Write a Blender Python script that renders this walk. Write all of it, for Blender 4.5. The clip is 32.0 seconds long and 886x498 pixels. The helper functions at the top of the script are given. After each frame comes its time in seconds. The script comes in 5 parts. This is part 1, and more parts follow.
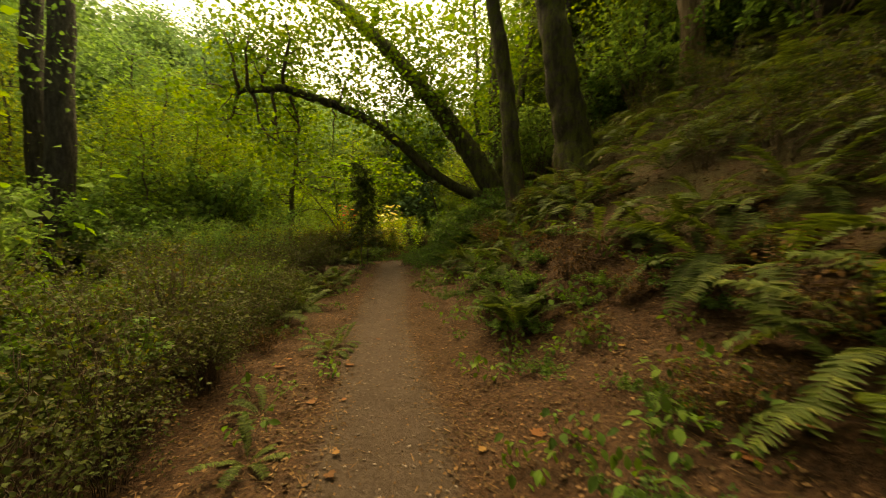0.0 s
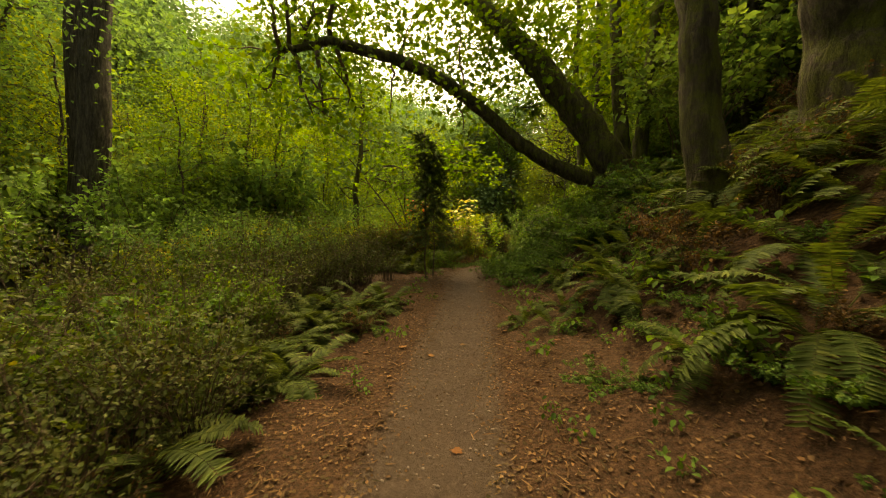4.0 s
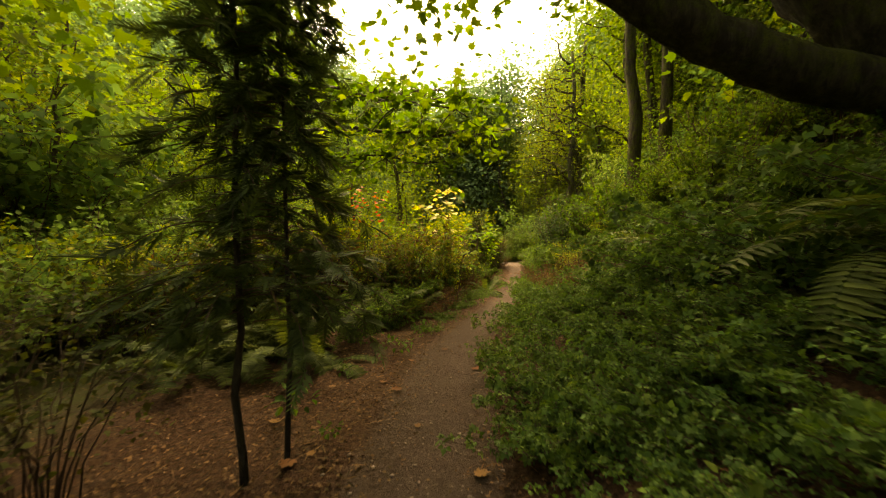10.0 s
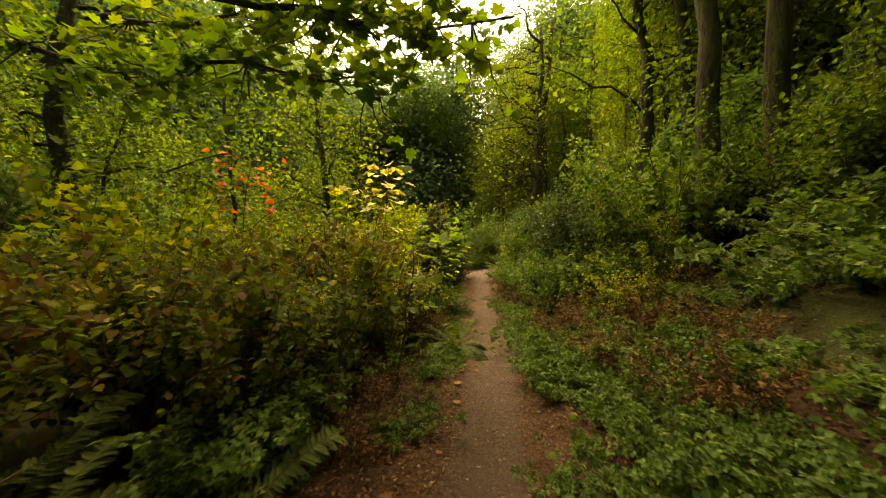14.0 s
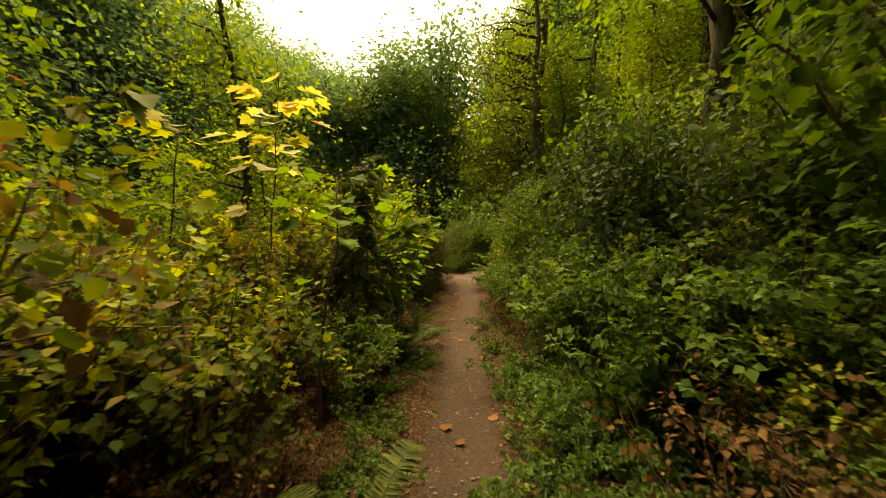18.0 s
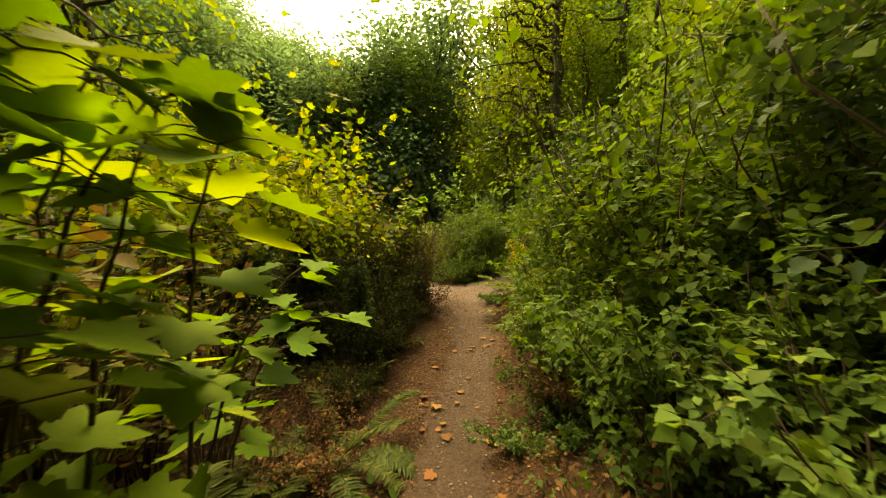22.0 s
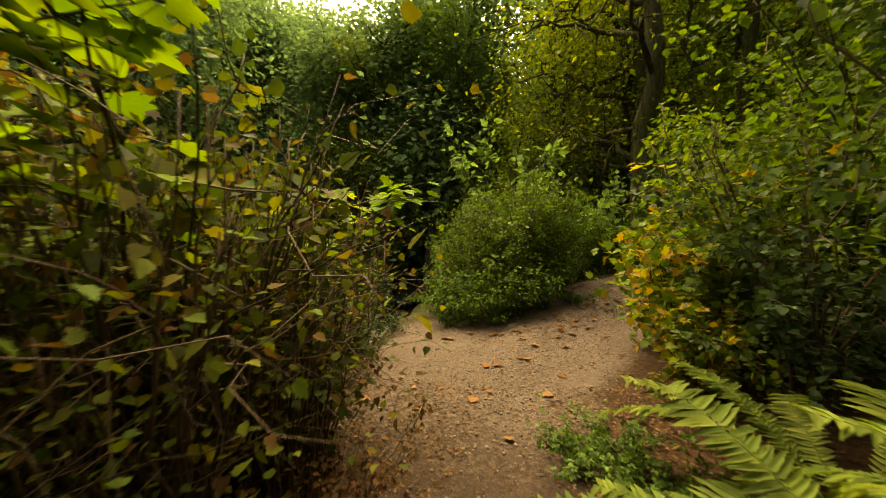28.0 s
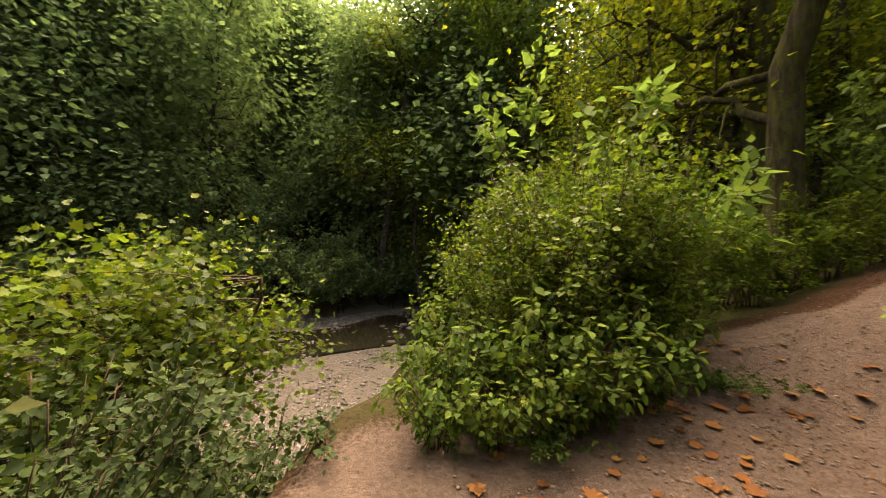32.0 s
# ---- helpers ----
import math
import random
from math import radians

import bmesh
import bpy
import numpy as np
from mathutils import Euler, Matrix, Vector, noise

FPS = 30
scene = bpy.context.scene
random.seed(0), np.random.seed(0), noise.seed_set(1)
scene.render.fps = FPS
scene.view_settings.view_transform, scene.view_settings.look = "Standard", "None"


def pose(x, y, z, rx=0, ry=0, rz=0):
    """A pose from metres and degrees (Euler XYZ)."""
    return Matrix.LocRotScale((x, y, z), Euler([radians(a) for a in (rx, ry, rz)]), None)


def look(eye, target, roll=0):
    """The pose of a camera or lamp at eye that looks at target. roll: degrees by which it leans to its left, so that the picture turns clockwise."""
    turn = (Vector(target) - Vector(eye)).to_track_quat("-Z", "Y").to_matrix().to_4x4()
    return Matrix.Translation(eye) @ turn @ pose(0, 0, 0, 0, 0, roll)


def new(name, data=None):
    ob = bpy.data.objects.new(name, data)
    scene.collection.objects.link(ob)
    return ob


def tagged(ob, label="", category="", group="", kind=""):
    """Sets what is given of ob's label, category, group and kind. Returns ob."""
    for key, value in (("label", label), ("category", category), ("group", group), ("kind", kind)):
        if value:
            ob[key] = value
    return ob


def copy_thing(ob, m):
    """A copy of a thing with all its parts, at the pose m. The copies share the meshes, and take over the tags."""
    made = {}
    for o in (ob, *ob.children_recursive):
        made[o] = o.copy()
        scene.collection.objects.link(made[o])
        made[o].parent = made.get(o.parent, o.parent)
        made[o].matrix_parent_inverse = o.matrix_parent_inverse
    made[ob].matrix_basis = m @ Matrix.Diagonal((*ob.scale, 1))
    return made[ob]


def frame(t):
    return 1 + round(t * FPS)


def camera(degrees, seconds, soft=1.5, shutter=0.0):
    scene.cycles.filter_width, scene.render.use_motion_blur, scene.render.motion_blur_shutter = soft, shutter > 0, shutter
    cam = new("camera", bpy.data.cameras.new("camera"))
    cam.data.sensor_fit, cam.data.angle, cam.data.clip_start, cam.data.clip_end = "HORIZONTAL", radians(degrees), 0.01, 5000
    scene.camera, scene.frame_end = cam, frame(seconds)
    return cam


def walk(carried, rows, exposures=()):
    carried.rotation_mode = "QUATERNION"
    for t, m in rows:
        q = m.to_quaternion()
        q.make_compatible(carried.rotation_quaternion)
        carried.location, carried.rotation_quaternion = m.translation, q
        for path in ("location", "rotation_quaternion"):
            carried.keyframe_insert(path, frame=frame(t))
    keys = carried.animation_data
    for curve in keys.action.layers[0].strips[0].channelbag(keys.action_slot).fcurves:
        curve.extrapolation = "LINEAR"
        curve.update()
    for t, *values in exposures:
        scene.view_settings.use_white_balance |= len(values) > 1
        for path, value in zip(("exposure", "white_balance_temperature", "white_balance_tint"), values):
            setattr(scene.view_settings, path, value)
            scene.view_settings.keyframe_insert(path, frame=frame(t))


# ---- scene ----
# the camera and its walk (metres, degrees)
cam = camera(101.5, 32.0, soft=1.0, shutter=0.3)
PATH = [
    (0, pose(0, 0, 1.45, 89.26, -0.05, -0.98)),
    (0.5, pose(-0.033, 0.541, 1.438, 89.29, -0.27, 7.45)),
    (1, pose(-0.07, 1.085, 1.406, 89.27, -0.45, 10.36)),
    (1.5, pose(-0.104, 1.619, 1.408, 89.22, -0.28, 10.52)),
    (2, pose(-0.153, 2.133, 1.466, 89.03, -0.75, 10.61)),
    (2.5, pose(-0.23, 2.604, 1.516, 88.97, -0.66, 10.73)),
    (3, pose(-0.315, 3.054, 1.55, 89.11, -0.87, 10.62)),
    (3.5, pose(-0.422, 3.534, 1.553, 89.14, -0.92, 10.45)),
    (5.5, pose(-0.783, 5.519, 1.494, 89.19, -0.72, 12.37)),
    (6, pose(-0.847, 6.163, 1.546, 89.38, -0.62, 12.65)),
    (6.5, pose(-0.894, 6.775, 1.614, 89.52, -0.87, 12.71)),
    (7, pose(-0.975, 7.433, 1.648, 89.55, -0.17, 12.59)),
    (7.5, pose(-1.058, 8.136, 1.684, 89.65, -0.17, 11.87)),
    (8, pose(-1.172, 8.819, 1.685, 89.44, -0.31, 11.74)),
    (8.5, pose(-1.201, 9.523, 1.74, 89.52, -0.14, 9.64)),
    (9, pose(-1.212, 10.124, 1.831, 89.67, -0.28, 9)),
    (9.5, pose(-1.257, 10.732, 1.922, 89.45, -0.04, 8.6)),
    (10, pose(-1.281, 11.366, 2.008, 89.35, -0.2, 8.09)),
    (10.5, pose(-1.391, 12.009, 2.061, 88.89, -0.07, 7.73)),
    (11, pose(-1.498, 12.657, 2.087, 88.71, -0.5, 5.81)),
    (11.5, pose(-1.606, 13.296, 2.112, 88.88, -0.64, 5.18)),
    (12, pose(-1.657, 13.912, 2.158, 89.12, -0.3, 1.43)),
    (12.5, pose(-1.657, 14.526, 2.202, 89.43, -0.37, 1.23)),
    (13, pose(-1.699, 15.122, 2.181, 89.22, -0.29, 0.95)),
    (13.5, pose(-1.723, 15.714, 2.176, 89.41, -0.6, 0.52)),
    (14, pose(-1.685, 16.294, 2.176, 89.5, -0.8, 0.18)),
    (14.5, pose(-1.634, 16.946, 2.17, 89.54, -0.86, 0.08)),
    (16.5, pose(-1.159, 18.82, 2.11, 89.48, 0.64, -0.54)),
    (17, pose(-1.111, 19.364, 2.08, 89.39, 0.77, -0.88)),
    (17.5, pose(-1.044, 19.921, 2.083, 89.68, 0.55, -1.11)),
    (18, pose(-1.009, 20.451, 2.053, 89.49, 0.37, -0.89)),
    (18.5, pose(-0.944, 20.987, 2.037, 89.62, 0.46, -1.02)),
    (19, pose(-0.894, 21.527, 2.033, 89.54, 0.26, -1.1)),
    (19.5, pose(-0.899, 22.16, 2.034, 89.39, 0.2, -0.97)),
    (20, pose(-0.897, 22.741, 2.076, 89.52, 0.13, -0.71)),
    (20.5, pose(-0.944, 23.34, 2.037, 89.4, 0.57, -0.53)),
    (21, pose(-0.869, 23.831, 2.013, 89.68, 0.68, -0.53)),
    (21.5, pose(-0.735, 24.298, 2.019, 89.57, 0.25, -0.57)),
    (22, pose(-0.65, 24.776, 2.034, 89.7, 0.34, -0.4)),
    (22.5, pose(-0.581, 25.227, 2.011, 89.79, -0.06, 1.8)),
    (23, pose(-0.598, 25.742, 1.922, 89.72, -0.25, 2.65)),
    (23.5, pose(-0.609, 26.286, 1.818, 89.56, -0.49, 2.45)),
    (24, pose(-0.597, 26.766, 1.781, 89.6, -0.36, 2.7)),
    (24.5, pose(-0.607, 27.301, 1.781, 89.49, -0.21, 3.02)),
    (25, pose(-0.54, 27.849, 1.791, 89.3, -0.22, 3.22)),
    (25.5, pose(-0.449, 28.415, 1.767, 89.15, -0.02, 5.5)),
    (27.5, pose(-0.136, 30.132, 2.107, 89.48, 0.3, 4.67)),
    (28, pose(-0.166, 30.635, 2.117, 89.16, -0.01, 5.76)),
    (28.5, pose(-0.172, 31.173, 2.146, 89.05, 0.11, 5.92)),
    (29, pose(-0.187, 31.664, 2.2, 89.21, -0.33, 6.34)),
    (29.5, pose(-0.225, 32.089, 2.264, 89.27, -0.41, 6.62)),
    (30, pose(-0.154, 32.475, 2.297, 89.25, -0.34, 6.46)),
    (30.5, pose(-0.098, 32.785, 2.313, 89.34, -0.54, 6.38)),
    (31, pose(-0.071, 33.174, 2.294, 89.2, -0.38, 6.12)),
    (31.5, pose(-0.044, 33.463, 2.284, 89.27, -0.29, 7.39)),
    (32, pose(0, 33.721, 2.263, 89.23, -0.57, 13.63)),
]
walk(cam, PATH, [(0, 1.6, 13000, -4), (3, 1.75, 13000, -3), (7, 2.1, 13000, 2), (12, 2.15, 12500, 4), (14, 1.8, 12500, 3), (17, 1.6, 12500, 0), (20, 1.85, 13000, -1), (22, 2.0, 13000, -4), (23, 1.85, 13000, -4), (25, 2.05, 13000, 1), (28, 1.85, 13000, -1), (30, 2.0, 11500, 3), (31, 2.1, 10500, 7), (32, 2.4, 9000, 20)])

# world: a bright hazy evening sky and a weak, wide sun behind the trees
world = bpy.data.worlds.new("sky")
scene.world = world
world.use_nodes = True
wt = world.node_tree
sky = wt.nodes.new("ShaderNodeTexSky")
sky.sky_type = "NISHITA"
sky.sun_disc = False
sky.sun_elevation, sky.sun_rotation = radians(62), radians(-15)
sky.air_density, sky.dust_density, sky.ozone_density = 1.0, 7.0, 0.4
wt.links.new(sky.outputs[0], wt.nodes["Background"].inputs[0])
wt.nodes["Background"].inputs[1].default_value = 0.15
sun = new("sun", bpy.data.lights.new("sun", "SUN"))
sun.data.energy, sun.data.angle, sun.data.color = 2.2, radians(50), (1.0, 0.92, 0.76)
sun.matrix_world = look((0, 0, 0), (0.11, -0.4, -0.91))

RNG = np.random.default_rng(7)
UP = np.array([0.0, 0.0, 1.0])


# ---- materials ----
def material(name):
    m = bpy.data.materials.new(name)
    m.use_nodes = True
    m.node_tree.nodes.clear()
    return m, m.node_tree.nodes, m.node_tree.links


def ramp(nodes, links, fac, stops):
    r = nodes.new("ShaderNodeValToRGB")
    while len(r.color_ramp.elements) < len(stops):
        r.color_ramp.elements.new(0.5)
    for e, (p, c) in zip(r.color_ramp.elements, stops):
        e.position, e.color = p, (*c, 1)
    links.new(fac, r.inputs[0])
    return r.outputs[0]


def mixed(nodes, links, fac, a, b, mode="MIX"):
    n = nodes.new("ShaderNodeMix")
    n.data_type, n.blend_type = "RGBA", mode
    for sock, v in ((n.inputs[0], fac), (n.inputs[6], a), (n.inputs[7], b)):
        if isinstance(v, (float, int)):
            sock.default_value = v
        elif isinstance(v, tuple):
            sock.default_value = (*v, 1)
        else:
            links.new(v, sock)
    return n.outputs[2]


def maths(nodes, links, op, a, b=0.0, clamp=False):
    n = nodes.new("ShaderNodeMath")
    n.operation, n.use_clamp = op, clamp
    for sock, v in ((n.inputs[0], a), (n.inputs[1], b)):
        if isinstance(v, (float, int)):
            sock.default_value = v
        else:
            links.new(v, sock)
    return n.outputs[0]


def noise_tex(nodes, links, scale, detail=4.0, coords=None, rough=0.6):
    n = nodes.new("ShaderNodeTexNoise")
    n.inputs["Scale"].default_value, n.inputs["Detail"].default_value, n.inputs["Roughness"].default_value = scale, detail, rough
    if coords is None:
        coords = nodes.new("ShaderNodeNewGeometry").outputs["Position"]
    links.new(coords, n.inputs["Vector"])
    return n.outputs[0]


def finish(nodes, links, colour, rough=0.8, height=None, strength=0.3, distance=0.02, through_light=0.0, glow=None, gloss=0.3):
    p = nodes.new("ShaderNodeBsdfPrincipled")
    out = nodes.new("ShaderNodeOutputMaterial")
    links.new(colour, p.inputs["Base Color"])
    if isinstance(rough, float):
        p.inputs["Roughness"].default_value = rough
    else:
        links.new(rough, p.inputs["Roughness"])
    p.inputs["Specular IOR Level"].default_value = gloss
    if height is not None:
        b = nodes.new("ShaderNodeBump")
        b.inputs["Strength"].default_value, b.inputs["Distance"].default_value = strength, distance
        links.new(height, b.inputs["Height"])
        links.new(b.outputs[0], p.inputs["Normal"])
    shader = p.outputs[0]
    if through_light:
        tl = nodes.new("ShaderNodeBsdfTranslucent")
        links.new(glow or colour, tl.inputs["Color"])
        mx = nodes.new("ShaderNodeMixShader")
        mx.inputs[0].default_value = through_light
        links.new(shader, mx.inputs[1])
        links.new(tl.outputs[0], mx.inputs[2])
        shader = mx.outputs[0]
    links.new(shader, out.inputs[0])


def leaf_material(name, colours, rough=0.62, through_light=0.45, spread=0.55, gloss=0.08, tint=(1.2, 1.2, 0.6)):
    """Leaves: each takes its colour from the list, each plant leans to one end of it."""
    m, nodes, links = material(name)
    geo = nodes.new("ShaderNodeNewGeometry")
    info = nodes.new("ShaderNodeObjectInfo")
    a = maths(nodes, links, "MULTIPLY", geo.outputs["Random Per Island"], spread)
    b = maths(nodes, links, "MULTIPLY", info.outputs["Random"], 1.0 - spread)
    fac = maths(nodes, links, "ADD", a, b)
    stops = [(i / (len(colours) - 1), c) for i, c in enumerate(colours)]
    col = ramp(nodes, links, fac, stops)
    big = noise_tex(nodes, links, 1.1, 3.0)
    fine = noise_tex(nodes, links, 60.0, 2.0)
    col = mixed(nodes, links, maths(nodes, links, "MULTIPLY", big, 0.45), col, (0.045, 0.055, 0.016), "MIX")
    own = maths(nodes, links, "FRACT", maths(nodes, links, "MULTIPLY", geo.outputs["Random Per Island"], 7.31))
    shade = maths(nodes, links, "ADD", maths(nodes, links, "MULTIPLY", fine, 0.4), maths(nodes, links, "ADD", maths(nodes, links, "MULTIPLY", own, 0.75), 0.45))
    grey = nodes.new("ShaderNodeCombineXYZ")
    for i in range(3):
        links.new(shade, grey.inputs[i])
    col = mixed(nodes, links, 1.0, col, grey.outputs[0], "MULTIPLY")
    warm = mixed(nodes, links, 1.0, col, tint, "MULTIPLY")
    finish(nodes, links, col, rough, fine, 0.25, 0.004, through_light, warm, gloss)
    return m


def bark_material(name, dark, light, moss=None, moss_amount=0.45, stretch=5.0):
    m, nodes, links = material(name)
    geo = nodes.new("ShaderNodeNewGeometry")
    mp = nodes.new("ShaderNodeMapping")
    mp.inputs["Scale"].default_value = (1, 1, 1 / stretch)
    links.new(geo.outputs["Position"], mp.inputs["Vector"])
    n1 = noise_tex(nodes, links, 22.0, 7.0, mp.outputs[0], 0.72)
    n2 = noise_tex(nodes, links, 2.6, 4.0)
    col = ramp(nodes, links, n1, [(0.32, dark), (0.68, light)])
    n5 = noise_tex(nodes, links, 7.0, 5.0, mp.outputs[0], 0.75)
    col = mixed(nodes, links, maths(nodes, links, "MULTIPLY", n2, 0.5), col, dark)
    furrow = maths(nodes, links, "MULTIPLY", maths(nodes, links, "SUBTRACT", 0.56, n5), 6.0, True)
    if moss:
        n3 = noise_tex(nodes, links, 5.0, 5.0, None, 0.7)
        sep = nodes.new("ShaderNodeSeparateXYZ")
        links.new(geo.outputs["Normal"], sep.inputs[0])
        f = maths(nodes, links, "ADD", n3, maths(nodes, links, "MULTIPLY", sep.outputs[2], 0.16))
        f = maths(nodes, links, "MULTIPLY", maths(nodes, links, "SUBTRACT", f, 1.0 - moss_amount), 6.0, True)
        n4 = noise_tex(nodes, links, 90.0, 3.0)
        mcol = ramp(nodes, links, n4, [(0.3, tuple(0.45 * c for c in moss)), (0.7, moss)])
        col = mixed(nodes, links, f, col, mcol)
    col = mixed(nodes, links, maths(nodes, links, "MULTIPLY", furrow, 0.75), col, tuple(0.6 * v for v in dark))
    finish(nodes, links, col, 0.9, maths(nodes, links, "ADD", n1, maths(nodes, links, "MULTIPLY", n5, 1.6)), 1.0, 0.07, gloss=0.12)
    return m


def ground_material():
    """Soil of the trail, litter, green moss and grass, tan sand, gravel: mixed by the zones of the sheet."""
    m, nodes, links = material("forest_ground")
    def zone(n):
        a = nodes.new("ShaderNodeAttribute")
        a.attribute_name = n
        return a.outputs["Fac"]
    n1 = noise_tex(nodes, links, 2.3, 5.0)
    n2 = noise_tex(nodes, links, 26.0, 6.0, None, 0.7)
    n3 = noise_tex(nodes, links, 120.0, 4.0, None, 0.7)
    vor = nodes.new("ShaderNodeTexVoronoi")
    vor.inputs["Scale"].default_value = 70.0
    links.new(nodes.new("ShaderNodeNewGeometry").outputs["Position"], vor.inputs["Vector"])
    litter = ramp(nodes, links, n2, [(0.25, (0.014, 0.008, 0.005)), (0.45, (0.042, 0.022, 0.013)), (0.6, (0.075, 0.038, 0.021)), (0.8, (0.125, 0.07, 0.038))])
    soil = ramp(nodes, links, n2, [(0.25, (0.036, 0.025, 0.019)), (0.55, (0.07, 0.049, 0.038)), (0.8, (0.115, 0.084, 0.067))])
    soil = mixed(nodes, links, maths(nodes, links, "MULTIPLY", n1, 0.5), soil, (0.06, 0.034, 0.022))
    sand = ramp(nodes, links, n2, [(0.25, (0.07, 0.05, 0.04)), (0.55, (0.125, 0.092, 0.074)), (0.8, (0.185, 0.142, 0.116))])
    green = ramp(nodes, links, n3, [(0.3, (0.018, 0.022, 0.01)), (0.6, (0.05, 0.06, 0.018)), (0.8, (0.09, 0.08, 0.03))])
    gravel = ramp(nodes, links, vor.outputs["Color"], [(0.1, (0.045, 0.038, 0.033)), (0.5, (0.1, 0.088, 0.076)), (0.9, (0.19, 0.17, 0.15))])
    def edge(z):
        f = maths(nodes, links, "ADD", zone(z), maths(nodes, links, "MULTIPLY", maths(nodes, links, "SUBTRACT", n2, 0.5), 0.9))
        f = maths(nodes, links, "ADD", f, maths(nodes, links, "MULTIPLY", maths(nodes, links, "SUBTRACT", n1, 0.5), 0.6))
        return maths(nodes, links, "MULTIPLY", maths(nodes, links, "SUBTRACT", f, 0.3), 2.5, True)
    col = mixed(nodes, links, edge("zone_green"), litter, green)
    col = mixed(nodes, links, edge("zone_trail"), col, soil)
    col = mixed(nodes, links, edge("zone_sand"), col, sand)
    col = mixed(nodes, links, edge("zone_gravel"), col, gravel)
    h = maths(nodes, links, "ADD", n2, maths(nodes, links, "MULTIPLY", n3, 0.5))
    finish(nodes, links, col, 0.95, h, 1.0, 0.035, gloss=0.1)
    return m


def plain_material(name, dark, light, scale=20.0, rough=0.8, bump=0.3, gloss=0.25):
    m, nodes, links = material(name)
    info = nodes.new("ShaderNodeObjectInfo")
    geo = nodes.new("ShaderNodeNewGeometry")
    n1 = noise_tex(nodes, links, scale, 5.0)
    f = maths(nodes, links, "ADD", maths(nodes, links, "MULTIPLY", n1, 0.5), maths(nodes, links, "MULTIPLY", geo.outputs["Random Per Island"], 0.3))
    f = maths(nodes, links, "ADD", f, maths(nodes, links, "MULTIPLY", info.outputs["Random"], 0.2))
    col = ramp(nodes, links, f, [(0.25, dark), (0.75, light)])
    finish(nodes, links, col, rough, n1, bump, 0.01, gloss=gloss)
    return m


GROUND = ground_material()
BARK = bark_material("mossy_bark", (0.034, 0.026, 0.019), (0.13, 0.1, 0.072), (0.11, 0.115, 0.024), 0.6)
BARK_GREY = bark_material("grey_bark", (0.034, 0.027, 0.021), (0.14, 0.115, 0.09), (0.07, 0.078, 0.024), 0.4)
BARK_PALE = bark_material("bare_snag_wood", (0.14, 0.085, 0.05), (0.36, 0.25, 0.165), None, stretch=14.0)
TWIG = plain_material("twig_bark", (0.022, 0.014, 0.009), (0.085, 0.05, 0.03), 40.0)
ROTTEN = bark_material("rotten_red_wood", (0.03, 0.012, 0.008), (0.15, 0.06, 0.034), (0.08, 0.085, 0.02), 0.4)
CANE = plain_material("dry_cane", (0.022, 0.013, 0.008), (0.08, 0.048, 0.028), 40.0)
FERN = leaf_material("fern_green", [(0.026, 0.042, 0.011), (0.044, 0.064, 0.015), (0.068, 0.088, 0.02), (0.105, 0.112, 0.028)], 0.6, 0.34)
# lit copy of the fern green: brighter light put into the leaf colour
FERN_LIT = leaf_material("fern_lit_green", [(0.06, 0.095, 0.02), (0.09, 0.13, 0.026), (0.13, 0.165, 0.034), (0.18, 0.19, 0.045)], 0.65, 0.42)
FERN_DRY = leaf_material("fern_brown", [(0.11, 0.05, 0.02), (0.17, 0.085, 0.035)], 0.8, 0.25)
MAPLE = leaf_material("maple_green", [(0.05, 0.115, 0.014), (0.085, 0.165, 0.018), (0.135, 0.205, 0.022), (0.23, 0.25, 0.03)], 0.75, 0.5)
MAPLE_YELLOW = leaf_material("maple_turning", [(0.075, 0.14, 0.015), (0.12, 0.19, 0.018), (0.19, 0.24, 0.022), (0.27, 0.26, 0.028), (0.34, 0.2, 0.03)], 0.75, 0.5, 0.7)
SHRUB = leaf_material("shrub_green", [(0.036, 0.08, 0.012), (0.06, 0.118, 0.015), (0.09, 0.148, 0.018), (0.145, 0.17, 0.023)], 0.75, 0.42, 0.6)
BUSH_LEAF = leaf_material("thicket_light_green", [(0.036, 0.075, 0.014), (0.06, 0.115, 0.018), (0.09, 0.15, 0.022), (0.14, 0.165, 0.026)], 0.5, 0.42, 0.7)
SHRUB_DULL = leaf_material("shrub_olive", [(0.02, 0.031, 0.008), (0.034, 0.046, 0.011), (0.055, 0.062, 0.014), (0.075, 0.05, 0.018)], 0.65, 0.35, 0.6, 0.08)
BERRY = leaf_material("bramble_green", [(0.03, 0.07, 0.016), (0.054, 0.11, 0.021), (0.088, 0.15, 0.026), (0.14, 0.18, 0.032)], 0.75, 0.42, 0.7, 0.1)
DEEP = leaf_material("deep_blue_green", [(0.012, 0.03, 0.013), (0.022, 0.048, 0.018), (0.036, 0.068, 0.024), (0.06, 0.085, 0.026)], 0.7, 0.3, 0.7, 0.1)
COVER = leaf_material("ground_cover_green", [(0.028, 0.066, 0.018), (0.048, 0.1, 0.024), (0.074, 0.132, 0.028), (0.115, 0.16, 0.032)], 0.75, 0.36, 0.7, 0.1)
TURNING = leaf_material("thicket_turning", [(0.034, 0.066, 0.012), (0.056, 0.095, 0.014), (0.085, 0.12, 0.016), (0.13, 0.125, 0.018), (0.1, 0.042, 0.014), (0.046, 0.02, 0.011)], 0.75, 0.42, 0.75, 0.1)
DRY_LEAF = leaf_material("dead_leaf_brown", [(0.036, 0.016, 0.009), (0.07, 0.029, 0.015), (0.11, 0.045, 0.02), (0.15, 0.075, 0.03)], 0.8, 0.25, 0.8)
